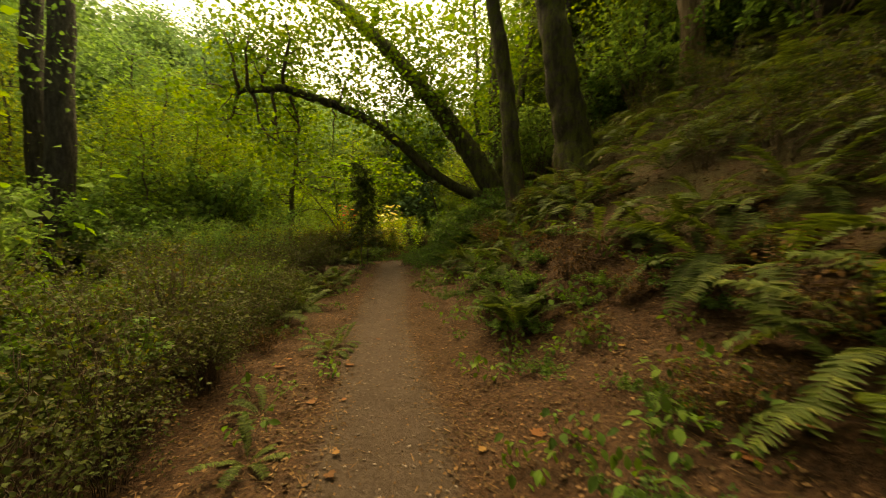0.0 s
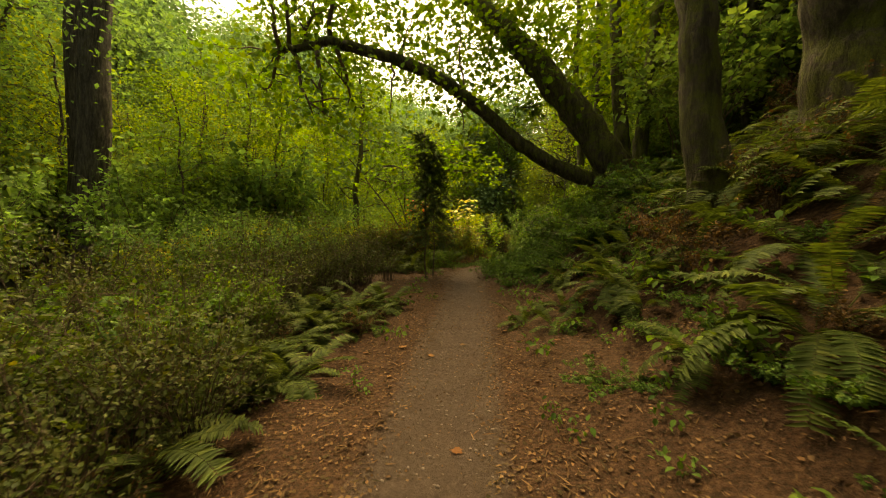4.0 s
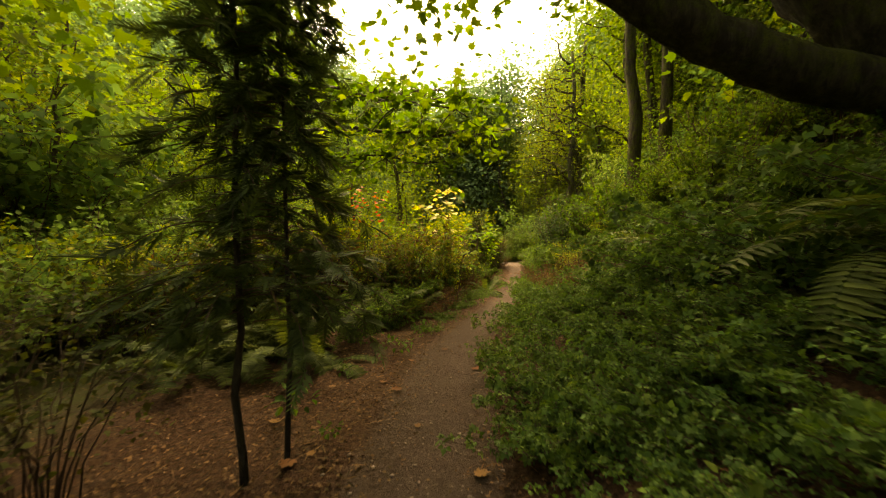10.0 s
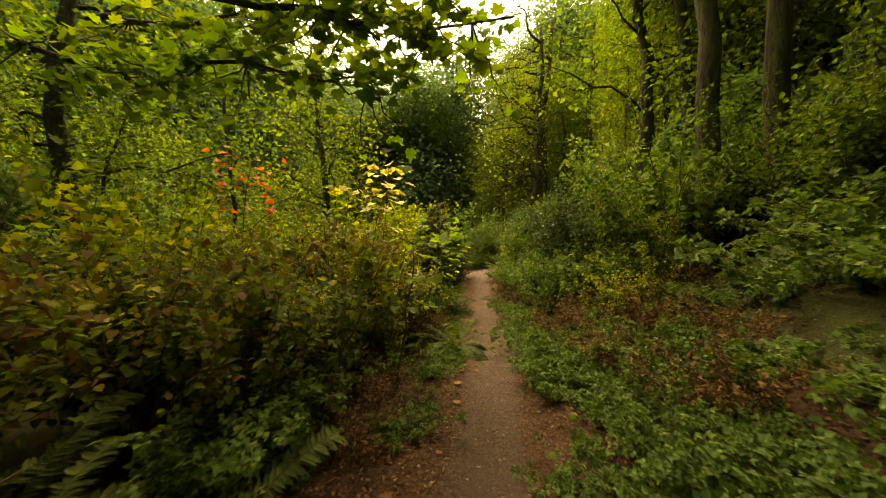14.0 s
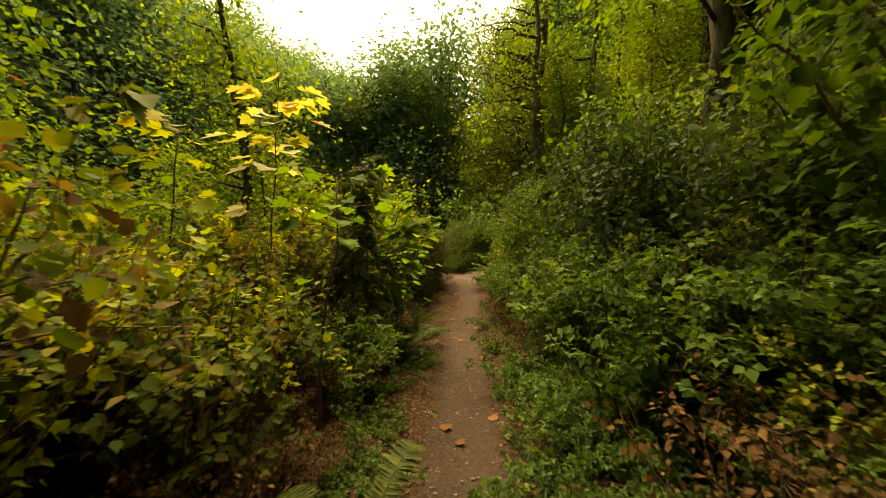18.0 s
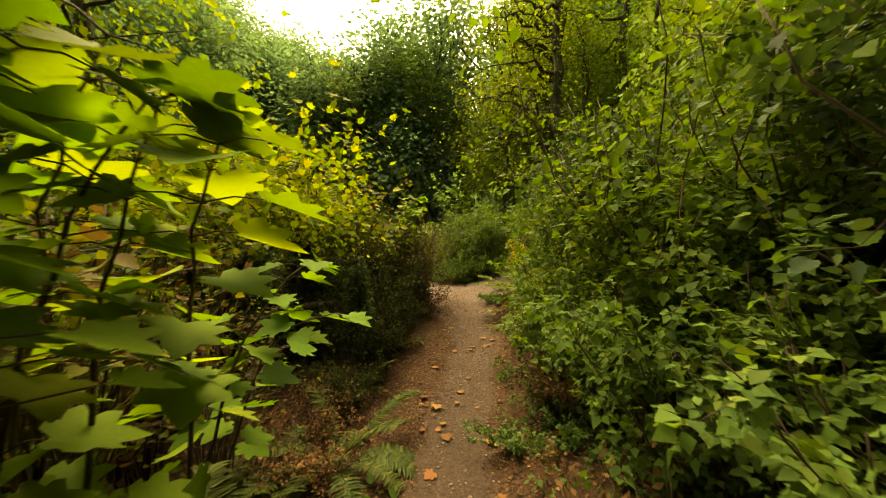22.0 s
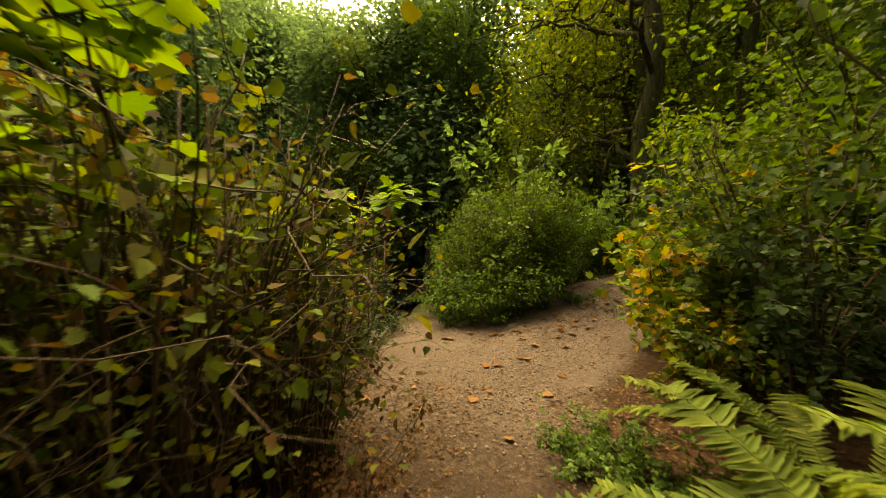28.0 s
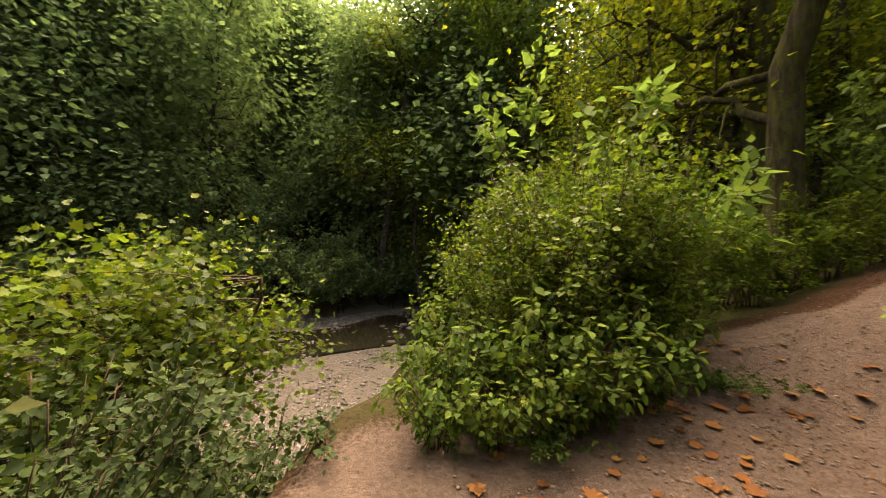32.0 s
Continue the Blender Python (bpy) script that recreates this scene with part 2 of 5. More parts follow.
CONIFER = leaf_material("conifer_green", [(0.032, 0.052, 0.018), (0.052, 0.076, 0.026), (0.075, 0.095, 0.03)], 0.6, 0.4)
CANOPY = leaf_material("canopy_green", [(0.07, 0.125, 0.018), (0.105, 0.17, 0.022), (0.16, 0.21, 0.028), (0.235, 0.235, 0.034)], 0.75, 0.54, 0.45)
# far leaves: the distance haze is painted in as a paler, bluer green
FAR_HAZE_LEAF = leaf_material("far_wood_haze_green", [(0.1, 0.17, 0.085), (0.135, 0.215, 0.1), (0.17, 0.25, 0.1), (0.22, 0.275, 0.09)], 0.7, 0.48, 0.4, 0.04, tint=(1.0, 1.12, 0.85))
WOOD_LEAF = leaf_material("shaded_wood_green", [(0.075, 0.145, 0.045), (0.11, 0.19, 0.055), (0.15, 0.225, 0.06), (0.21, 0.25, 0.06)], 0.7, 0.48, 0.45, 0.04, tint=(1.05, 1.15, 0.7))
GLADE = leaf_material("glade_yellow_green", [(0.1, 0.17, 0.02), (0.15, 0.22, 0.024), (0.22, 0.26, 0.03), (0.3, 0.28, 0.04), (0.26, 0.14, 0.03)], 0.55, 0.45, 0.75)
# evergreen leaves darkened almost to black: deep shade put into the colour
EVERGREEN_SHADE = leaf_material("evergreen_deep_shade", [(0.008, 0.012, 0.005), (0.014, 0.02, 0.007), (0.024, 0.03, 0.009)], 0.8, 0.1, 0.7, 0.0)
RED_LEAF = leaf_material("vine_maple_red", [(0.2, 0.02, 0.012), (0.34, 0.05, 0.02), (0.42, 0.12, 0.03)], 0.5, 0.45, 0.8)
AUTUMN = leaf_material("maple_autumn_mix", [(0.05, 0.11, 0.018), (0.075, 0.14, 0.02), (0.1, 0.165, 0.022), (0.14, 0.19, 0.024), (0.28, 0.24, 0.03), (0.36, 0.22, 0.03), (0.2, 0.08, 0.025)], 0.5, 0.45, 0.9)
YELLOW_LEAF = leaf_material("sapling_yellow", [(0.3, 0.3, 0.06), (0.45, 0.42, 0.12), (0.55, 0.46, 0.16), (0.45, 0.22, 0.07)], 0.5, 0.45, 0.85)
FALLEN = leaf_material("fallen_orange", [(0.075, 0.026, 0.012), (0.14, 0.046, 0.018), (0.2, 0.068, 0.024), (0.25, 0.12, 0.04), (0.16, 0.075, 0.042)], 0.65, 0.08, 0.25)
LITTER = leaf_material("litter_brown", [(0.035, 0.017, 0.01), (0.07, 0.031, 0.017), (0.1, 0.043, 0.022), (0.13, 0.06, 0.03), (0.17, 0.09, 0.048)], 0.8, 0.05, 0.95, 0.1)
STONE = plain_material("grey_pebble", (0.05, 0.043, 0.037), (0.2, 0.18, 0.155), 12.0, 0.75)
TRAIL_STONE = plain_material("trail_pebble", (0.06, 0.042, 0.033), (0.17, 0.125, 0.1), 12.0, 0.85)


# ---- the plan: the trail's line, its height, the slopes ----
PX_Y = [-60, -6, 0, 3.0, 5.5, 8.1, 10.7, 13.3, 15.7, 18.5, 21.5, 24.7, 27.8, 30.1, 32.1, 33.8, 35.2, 36.6, 38.0, 40.0, 45.0, 55.0, 90.0]
PX_X = [0.6, 0.2, -0.12, -0.42, -0.9, -1.16, -1.36, -1.66, -1.78, -1.42, -0.92, -0.72, -0.56, -0.14, -0.08, 0.15, 0.9, 1.95, 3.7, 7.0, 13.0, 21.0, 44.0]
PZ_Y = [-60, 0, 3.0, 6.0, 8.5, 10.7, 12.0, 14.5, 17.0, 20.5, 24.0, 26.0, 27.8, 30.0, 32.0, 34.0, 37.0, 40.0, 45.0, 55.0, 90.0]
PZ_Z = [0.0, 0.0, 0.06, 0.1, 0.26, 0.44, 0.56, 0.7, 0.7, 0.61, 0.58, 0.44, 0.36, 0.62, 0.74, 0.8, 1.0, 2.3, 3.4, 5.0, 10.0]


def seeded(*key):
    """A generator of its own for each planting."""
    return np.random.default_rng([int(abs(k) * 1000) for k in key])


def smooth(a, b, v):
    t = np.clip((v - a) / (b - a), 0, 1)
    return t * t * (3 - 2 * t)


def trail_x(y):
    return np.interp(y, PX_Y, PX_X)


STREAM = np.array([(-27.0, -80.0), (-25.0, 20.0), (-17.0, 44.0), (-10.0, 50.5), (-4.0, 58.0), (2.0, 80.0), (9.0, 160.0)])


def stream_side(x, y):
    """Signed distance from the stream's line: above 0 on the far bank."""
    x, y = np.broadcast_arrays(np.asarray(x, float), np.asarray(y, float))
    best, out = np.full(x.shape, 1e9), np.zeros(x.shape)
    for (ax, ay), (bx, by) in zip(STREAM[:-1], STREAM[1:]):
        ux, uy = bx - ax, by - ay
        ll = ux * ux + uy * uy
        t = np.clip(((x - ax) * ux + (y - ay) * uy) / ll, 0, 1)
        ex, ey = x - ax - t * ux, y - ay - t * uy
        d = np.hypot(ex, ey)
        s = np.sign(ux * ey - uy * ex)
        near = d < best
        best, out = np.where(near, d, best), np.where(near, d * s, out)
    return out


def ripple(x, y, f, seed=0.0):
    return (np.sin(x * f * 1.1 + seed + 1.7 * np.sin(y * f * 0.6)) * np.cos(y * f * 0.9 - seed + 1.3 * np.sin(x * f * 0.7)))


BANK_Y = [-90, 20, 26, 29, 32, 34, 36.6, 38, 41, 46, 60, 90]
BANK_X = [-20, -19, -9, -3.4, -2.1, -1.55, -1.3, -1.1, -0.6, 1.0, 6.0, 12.0]


def ground_z(x, y):
    x, y = np.asarray(x, float), np.asarray(y, float)
    dx = x - trail_x(y)
    z = np.interp(y, PZ_Y, PZ_Z)
    steep = np.interp(y, [0, 9, 16, 30, 40], [0.72, 0.78, 0.62, 0.5, 0.42])
    wide = np.interp(y, [-5, 4, 8, 33, 35, 38, 42], [1.0, 0.7, 0.42, 0.45, 1.3, 1.2, 0.6])
    r = np.clip(dx - wide, 0, None)
    rise = 0.3 * np.clip(r, 0, 1.2) + steep * np.clip(r - 1.2, 0, 22) + 0.25 * np.clip(r - 23.2, 0, 60)
    left = np.clip(-dx - 0.6, 0, None)
    fall = 0.05 * np.clip(left, 0, 3) + 0.03 * np.clip(left - 3, 0, 12)
    fall = fall + smooth(37.0, 39.5, y) * 0.3 * np.clip(left - 0.6, 0, 6)
    z = z + rise - fall
    s = stream_side(x, y)
    bed = -2.02 - 0.12 * smooth(4.5, 2.0, np.abs(s + 2.3)) + 0.03 * ripple(x, y, 1.4)
    top = np.interp(y, BANK_Y, BANK_X) + 0.12 * ripple(x * 0.2, y, 2.3)
    z = z + (bed - z) * smooth(0.0, 1.9, top - x)
    far = np.clip(s - 2.6, 0, None)
    z = z + np.where(s > 0, 1.5 * smooth(0, 2.2, far) + 0.55 * np.clip(far - 1.5, 0, 45) + 0.12 * np.clip(far - 46, 0, 200), 0)
    off = smooth(0.3, 1.6, np.abs(dx))
    z = z + off * (0.06 * ripple(x, y, 1.3, 1.0) + 0.035 * ripple(x, y, 3.7, 2.0)) + 0.012 * ripple(x, y, 6.1, 3.0) + 0.006 * ripple(x, y, 15.0, 4.0)
    z = z + smooth(1.0, 4.0, dx) * 0.18 * ripple(x, y, 0.6, 5.0)
    return z - 0.05 * np.exp(-(dx / 0.28) ** 2)


def gz(x, y):
    return float(ground_z(x, y))


# ---- mesh helpers ----
def mesh_from(name, verts, faces, mat, smooth_faces=False):
    me = bpy.data.meshes.new(name)
    me.from_pydata(verts if isinstance(verts, list) else verts.tolist(), [], faces)
    me.materials.append(mat)
    if smooth_faces:
        me.polygons.foreach_set("use_smooth", np.ones(len(me.polygons), bool))
    return me


def mesh_tris(name, verts, tris, mat):
    """A mesh from arrays of corners and triangles."""
    me = bpy.data.meshes.new(name)
    n, t = len(verts), len(tris)
    me.vertices.add(n)
    me.vertices.foreach_set("co", np.ascontiguousarray(verts, np.float32).ravel())
    me.loops.add(t * 3)
    me.loops.foreach_set("vertex_index", np.ascontiguousarray(tris, np.int32).ravel())
    me.polygons.add(t)
    me.polygons.foreach_set("loop_start", np.arange(0, t * 3, 3, dtype=np.int32))
    me.update(calc_edges=True)
    me.materials.append(mat)
    return me


def part(name, mesh, parent, label="", m=None):
    ob = new(name, mesh)
    ob.parent = parent
    if m is not None:
        ob.matrix_basis = m
    if name in ("stemwork", "branchwork", "twigwork", "crown", "foliage"):
        tagged(ob, kind="stuff")
    return tagged(ob, label) if label else ob


def unit(v):
    return v / np.maximum(np.linalg.norm(v, axis=-1, keepdims=True), 1e-9)


def fan(outline, lift=0.0, centre=(0.0, 0.4)):
    """A leaf blade: a fan round its centre, along +y, one long."""
    v = [(centre[0], centre[1], 0.0)] + [(x, y, lift * (abs(x) * 2) ** 1.5) for x, y in outline]
    n = len(outline)
    return np.array(v, float), np.array([(0, 1 + i, 1 + (i + 1) % n) for i in range(n)])


def mirrored(half):
    return half + [(-x, y) for x, y in reversed(half) if x > 1e-6]


OVATE = (np.array([(0, 0, 0), (0.26, 0.22, 0.07), (0.3, 0.5, 0.09), (0.14, 0.82, 0.03), (0, 1, -0.06), (-0.14, 0.82, 0.03), (-0.3, 0.5, 0.09), (-0.26, 0.22, 0.07), (0, 0.5, 0)], float),
         np.array([(0, 1, 8), (1, 2, 8), (2, 3, 8), (3, 4, 8), (4, 5, 8), (5, 6, 8), (6, 7, 8), (7, 0, 8)]))
LANCE = (np.array([(0, 0, 0), (0.2, 0.4, 0.05), (0, 1, -0.05), (-0.2, 0.4, 0.05)], float), np.array([(0, 1, 2), (0, 2, 3)]))
BROAD = (np.array([(0, 0, 0), (0.36, 0.36, 0.08), (0, 1, -0.05), (-0.36, 0.36, 0.08)], float), np.array([(0, 1, 2), (0, 2, 3)]))
MAPLE_LEAF = fan(mirrored([(0.0, 0.0), (0.3, -0.08), (0.28, 0.08), (0.58, 0.2), (0.36, 0.34), (0.5, 0.68), (0.24, 0.6), (0.16, 0.72), (0.0, 1.02)]), 0.08, (0, 0.25))
CUT_LEAF = fan(mirrored([(0.0, 0.0), (0.2, -0.05), (0.37, 0.1), (0.36, 0.22), (0.48, 0.38), (0.36, 0.45), (0.34, 0.6), (0.2, 0.68), (0.14, 0.85), (0.0, 1.0)]), 0.16, (0, 0.3))


MAPLE_BLADE = fan(mirrored([(0.0, 0.0), (0.2, -0.12), (0.4, -0.06), (0.34, 0.06), (0.52, 0.1), (0.62, 0.26), (0.5, 0.32), (0.4, 0.38), (0.5, 0.5), (0.5, 0.68), (0.36, 0.64), (0.24, 0.62), (0.2, 0.76), (0.1, 0.9), (0.0, 1.02)]), 0.1, (0, 0.25))


BLADE = (np.array([(0, 0, 0), (0.34, 0.4, 0.09), (0, 1, -0.06), (-0.34, 0.4, 0.09), (0, 0.45, 0)], float), np.array([(0, 1, 4), (1, 2, 4), (2, 3, 4), (3, 0, 4)]))


def three_leaf():
    v, f = [], []
    for a, s in ((0, 1.0), (1.15, 0.8), (-1.15, 0.8)):
        c, n = math.cos(a), math.sin(a)
        base = len(v)
        for x, y, z in BLADE[0]:
            y, x = 0.12 + y * s * 0.62, x * s * 0.75
            v.append((x * c + y * n, -x * n + y * c, z * s))
        f += [tuple(i + base for i in t) for t in BLADE[1]]
    return np.array(v), np.array(f)


TRIFOLIATE = three_leaf()


def spray():
    """A flat drooping conifer spray."""
    v, f = [], []
    def blade(x, y, a, l, w):
        c, s = math.cos(a), math.sin(a)
        b = len(v)
        for u, t in ((0, 0), (w, 0.45), (0, 1), (-w, 0.45)):
            u, t = u * l, t * l
            v.append((x + u * c + t * s, y - u * s + t * c, -0.22 * (y + t * c) ** 2))
        f.extend([(b, b + 1, b + 2), (b, b + 2, b + 3)])
    blade(0, 0, 0, 1.0, 0.05)
    for i in range(7):
        y = 0.1 + 0.12 * i
        l = 0.42 * (1 - 0.72 * i / 7)
        blade(0, y, 0.85, l, 0.13)
        blade(0, y + 0.04, -0.85, l, 0.13)
    return np.array(v), np.array(f)


SPRAY = spray()


def leaves(name, shape, pos, way, face, size, mat):
    """Many leaves in one mesh: where they sit, where they point, the side that they turn up, how long they are."""
    tv, tf = shape
    pos, way, face, size = (np.asarray(a, float) for a in (pos, way, face, size))
    y = unit(way)
    x = unit(np.cross(y, face))
    z = np.cross(x, y)
    v = pos[:, None, :] + size[:, None, None] * (tv[None, :, 0:1] * x[:, None, :] + tv[None, :, 1:2] * y[:, None, :] + tv[None, :, 2:3] * z[:, None, :])
    f = tf[None] + (np.arange(len(pos)) * len(tv))[:, None, None]
    return mesh_tris(name, v.reshape(-1, 3), f.reshape(-1, 3), mat)


def tube(line, radii, sides=6, wobble=0.0, rng=RNG):
    """Corners and faces of a tapered round limb along a line."""
    line = np.asarray(line, float)
    n = len(line)
    along = unit(np.gradient(line, axis=0))
    ref = np.array([0.3, 0.9, 0.2]) if abs(along[0, 2]) > 0.8 else UP
    x = unit(np.cross(along, ref))
    y = np.cross(along, x)
    a = np.arange(sides) * 2 * math.pi / sides
    rad = np.asarray(radii, float)[:, None] * (1 + wobble * rng.standard_normal((n, sides)))
    ring = line[:, None] + rad[..., None] * (np.cos(a)[None, :, None] * x[:, None] + np.sin(a)[None, :, None] * y[:, None])
    v = np.vstack([ring.reshape(-1, 3), line[-1:], line[:1]])
    f = []
    for i in range(n - 1):
        for j in range(sides):
            k = (j + 1) % sides
            f.append((i * sides + j, i * sides + k, (i + 1) * sides + k, (i + 1) * sides + j))
    for j in range(sides):
        f.append(((n - 1) * sides + j, (n - 1) * sides + (j + 1) % sides, n * sides))
        f.append(((j + 1) % sides, j, n * sides + 1))
    return v, f


def tubes(name, pieces, mat):
    """One mesh of several limbs: (line, radii, sides)."""
    vs, fs, base = [], [], 0
    for line, radii, sides in pieces:
        v, f = tube(line, radii, sides)
        vs.append(v)
        fs += [tuple(i + base for i in q) for q in f]
        base += len(v)
    return mesh_from(name, np.vstack(vs), fs, mat, True)


def bezier(a, b, c, d, n):
    t = np.linspace(0, 1, n)[:, None]
    a, b, c, d = (np.asarray(p, float) for p in (a, b, c, d))
    return a * (1 - t) ** 3 + 3 * b * t * (1 - t) ** 2 + 3 * c * t * t * (1 - t) + d * t ** 3


def wander(a, b, n, amount, rng=RNG):
    """A crooked line from a to b."""
    t = np.linspace(0, 1, n)[:, None]
    a, b = np.asarray(a, float), np.asarray(b, float)
    off = np.cumsum(rng.standard_normal((n, 3)), axis=0) * amount
    off -= t * off[-1] + (1 - t) * off[0]
    return a + (b - a) * t + off


def jitter(n, amount, rng=RNG):
    return rng.standard_normal((n, 3)) * amount


def empty(name, label, category, group="", kind=""):
    return tagged(new(name), label, category, group, kind)


def copy_at(ob, m):
    """A copy of a thing at the pose m, whatever the size of the first."""
    return copy_thing(ob, m @ Matrix.Diagonal((1 / ob.scale[0], 1 / ob.scale[1], 1 / ob.scale[2], 1)))


def place(x, y, turn=0.0, size=1.0, sink=0.03, tall=1.0):
    return pose(x, y, gz(x, y) - sink, 0, 0, turn) @ Matrix.Diagonal((size, size, size * tall, 1))


# ---- the ground sheet ----
def build_ground():
    near = np.concatenate([np.arange(-4.0, -1.2, 0.1), np.arange(-1.2, 1.2, 0.05), np.arange(1.2, 4.0, 0.1)])
    left = -4.0 - np.cumsum(0.16 * 1.10 ** np.arange(58))[::-1]
    right = 4.0 + np.cumsum(0.16 * 1.10 ** np.arange(58))
    us = np.concatenate([left, near, right])
    ys = np.concatenate([-2.5 - np.cumsum(0.15 * 1.14 ** np.arange(44))[::-1], np.arange(-2.5, 44, 0.1), 44 + np.cumsum(0.15 * 1.11 ** np.arange(52))])
    u, y = np.meshgrid(us, ys)
    x = u + trail_x(y)
    z = ground_z(x, y)
    n, w = len(ys), len(us)
    v = np.stack([x, y, z], -1).reshape(-1, 3)
    i = np.arange(n * w).reshape(n, w)
    a, b, c, d = i[:-1, :-1].ravel(), i[:-1, 1:].ravel(), i[1:, 1:].ravel(), i[1:, :-1].ravel()
    me = mesh_tris("ground", v, np.concatenate([np.stack([a, b, c], -1), np.stack([a, c, d], -1)]), GROUND)
    me.polygons.foreach_set("use_smooth", np.ones(len(me.polygons), bool))
    half = np.interp(y, [0, 8, 14, 18, 30, 32, 34, 36, 38, 42], [0.42, 0.46, 0.42, 0.25, 0.25, 0.55, 1.0, 1.7, 1.5, 1.0])
    lean = np.interp(y, [0, 31, 33.5, 36, 38, 41], [0, 0, -0.35, -0.9, -0.3, 0])
    soft_edge = np.interp(y, [0, 32, 36], [0.28, 0.3, 0.75])
    trail = 1.0 - smooth(half - 0.22, half + soft_edge, np.abs(u - lean))
    s = stream_side(x, y)
    sand = smooth(31.5, 35.0, y) * (1 - smooth(46, 60, y)) * trail
    down = np.interp(y, BANK_Y, BANK_X) - x
    bed = smooth(0.9, 1.9, down) * (s < 3.0) * smooth(28, 34, y)
    green = np.clip(smooth(1.2, 3.0, u) * smooth(10, 15, y) * 0.75 + smooth(1.6, 3.5, -u) * 0.6 + smooth(2.0, 4.0, u) * 0.45 + smooth(8, 20, u) * 0.5, 0, 1)
    for name, val in (("zone_trail", trail), ("zone_sand", sand), ("zone_gravel", bed), ("zone_green", green)):
        me.attributes.new(name, "FLOAT", "POINT").data.foreach_set("value", np.ascontiguousarray(val, np.float32).ravel())
    tagged(new("ground", me), "brown forest floor with a bare dirt footpath and a gravel stream bed", "ground", kind="structure")


build_ground()


def build_water():
    m, nodes, links = material("stream_water")
    n = noise_tex(nodes, links, 9.0, 3.0)
    rgb = nodes.new("ShaderNodeRGB")
    rgb.outputs[0].default_value = (0.02, 0.018, 0.012, 1)
    finish(nodes, links, rgb.outputs[0], 0.07, n, 0.25, 0.01, gloss=0.5)
    c = STREAM[2:]
    t = np.linspace(0, len(c) - 1.001, 60)
    i = t.astype(int)
    p = c[i] + (c[i + 1] - c[i]) * (t - i)[:, None]
    d = unit(np.gradient(p, axis=0))
    nrm = np.stack([-d[:, 1], d[:, 0]], -1)
    w = 3.0 + 0.9 * np.sin(t * 5.0)
    v, f = [], []
    for k in range(len(p)):
        for sgn in (-1, 1):
            q = p[k] + nrm[k] * (sgn * w[k] - 2.4)
            v += [(q[0], q[1], -2.07), (q[0], q[1], -2.3)]
        if k:
            b = 4 * k
            f += [(b - 4, b - 2, b + 2, b), (b - 3, b + 1, b + 3, b - 1), (b - 4, b, b + 1, b - 3), (b - 2, b - 1, b + 3, b + 2)]
    tagged(new("stream_water", mesh_from("stream_water", v, f, m)), "shallow dark stream running between gravel bars", "water", kind="structure")


build_water()


# ---- ferns ----
def frond_mesh(name, length, arch, mat, pairs=26, seed=0):
    rng = np.random.default_rng(seed)
    t = np.linspace(0, 1, 12)
    line = np.stack([0.02 * np.sin(t * 5 + seed), length * (t - 0.12 * t ** 2 * arch), length * (0.75 * t * (1.15 - 0.35 * arch) - arch * 0.72 * t ** 2.2)], -1)
    sv, sf = tube(line, np.interp(t, [0, 1], [0.006, 0.0015]), 3)
    ft = np.linspace(0.16, 0.985, pairs)
    p = np.stack([np.interp(ft, t, line[:, k]) for k in range(3)], -1)
    d = unit(np.stack([np.interp(ft, t, np.gradient(line, axis=0)[:, k]) for k in range(3)], -1))
    side = np.array([1.0, 0, 0])
    up = np.cross(side, d)
    size = length * 0.118 * np.sin(np.pi * np.clip(0.16 + 0.84 * (1 - ft), 0, 1) ** 0.75) ** 0.8 * (0.85 + 0.3 * rng.random(pairs)) + 0.01
    vs, fs, base = [sv], [], len(sv)
    tri = []
    for q in sf:
        tri += [q[:3]] if len(q) == 3 else [q[:3], (q[0], q[2], q[3])]
    pin = np.array([(0.02, 0, 0), (0.15, 0.1, 0.02), (0.1, 0.55, 0.0), (0, 1, -0.14), (-0.09, 0.55, 0.0), (-0.06, 0.05, 0.02)], float)
    pf = [(0, 1, 2), (0, 2, 3), (0, 3, 4), (0, 4, 5)]
    for s in (-1, 1):
        way = unit(side * s + d * (0.28 + 0.1 * rng.standard_normal((pairs, 1))) + up * (0.18 - 0.3 * rng.random((pairs, 1))))
        x = unit(np.cross(way, up))
        z = np.cross(x, way)
        v = p[:, None] + size[:, None, None] * (pin[None, :, 0:1] * x[:, None] + pin[None, :, 1:2] * way[:, None] + pin[None, :, 2:3] * z[:, None])
        vs.append(v.reshape(-1, 3))
        for i in range(pairs):
            tri += [tuple(base + i * 6 + k for k in q) for q in pf]
        base += pairs * 6
    return mesh_tris(name, np.vstack(vs), np.array(tri), mat)


FRONDS = [frond_mesh("frond", 0.95, a, FERN, 38, i) for i, a in enumerate((0.55, 0.8, 1.0, 1.2))]
LIT_FRONDS = [frond_mesh("frond", 0.95, a, FERN_LIT, 38, i) for i, a in enumerate((0.55, 0.8, 1.0, 1.2))]
DRY_FRONDS = [frond_mesh("dry_frond", 0.8, a, FERN_DRY, 20, 10 + i) for i, a in enumerate((1.3, 1.6))]


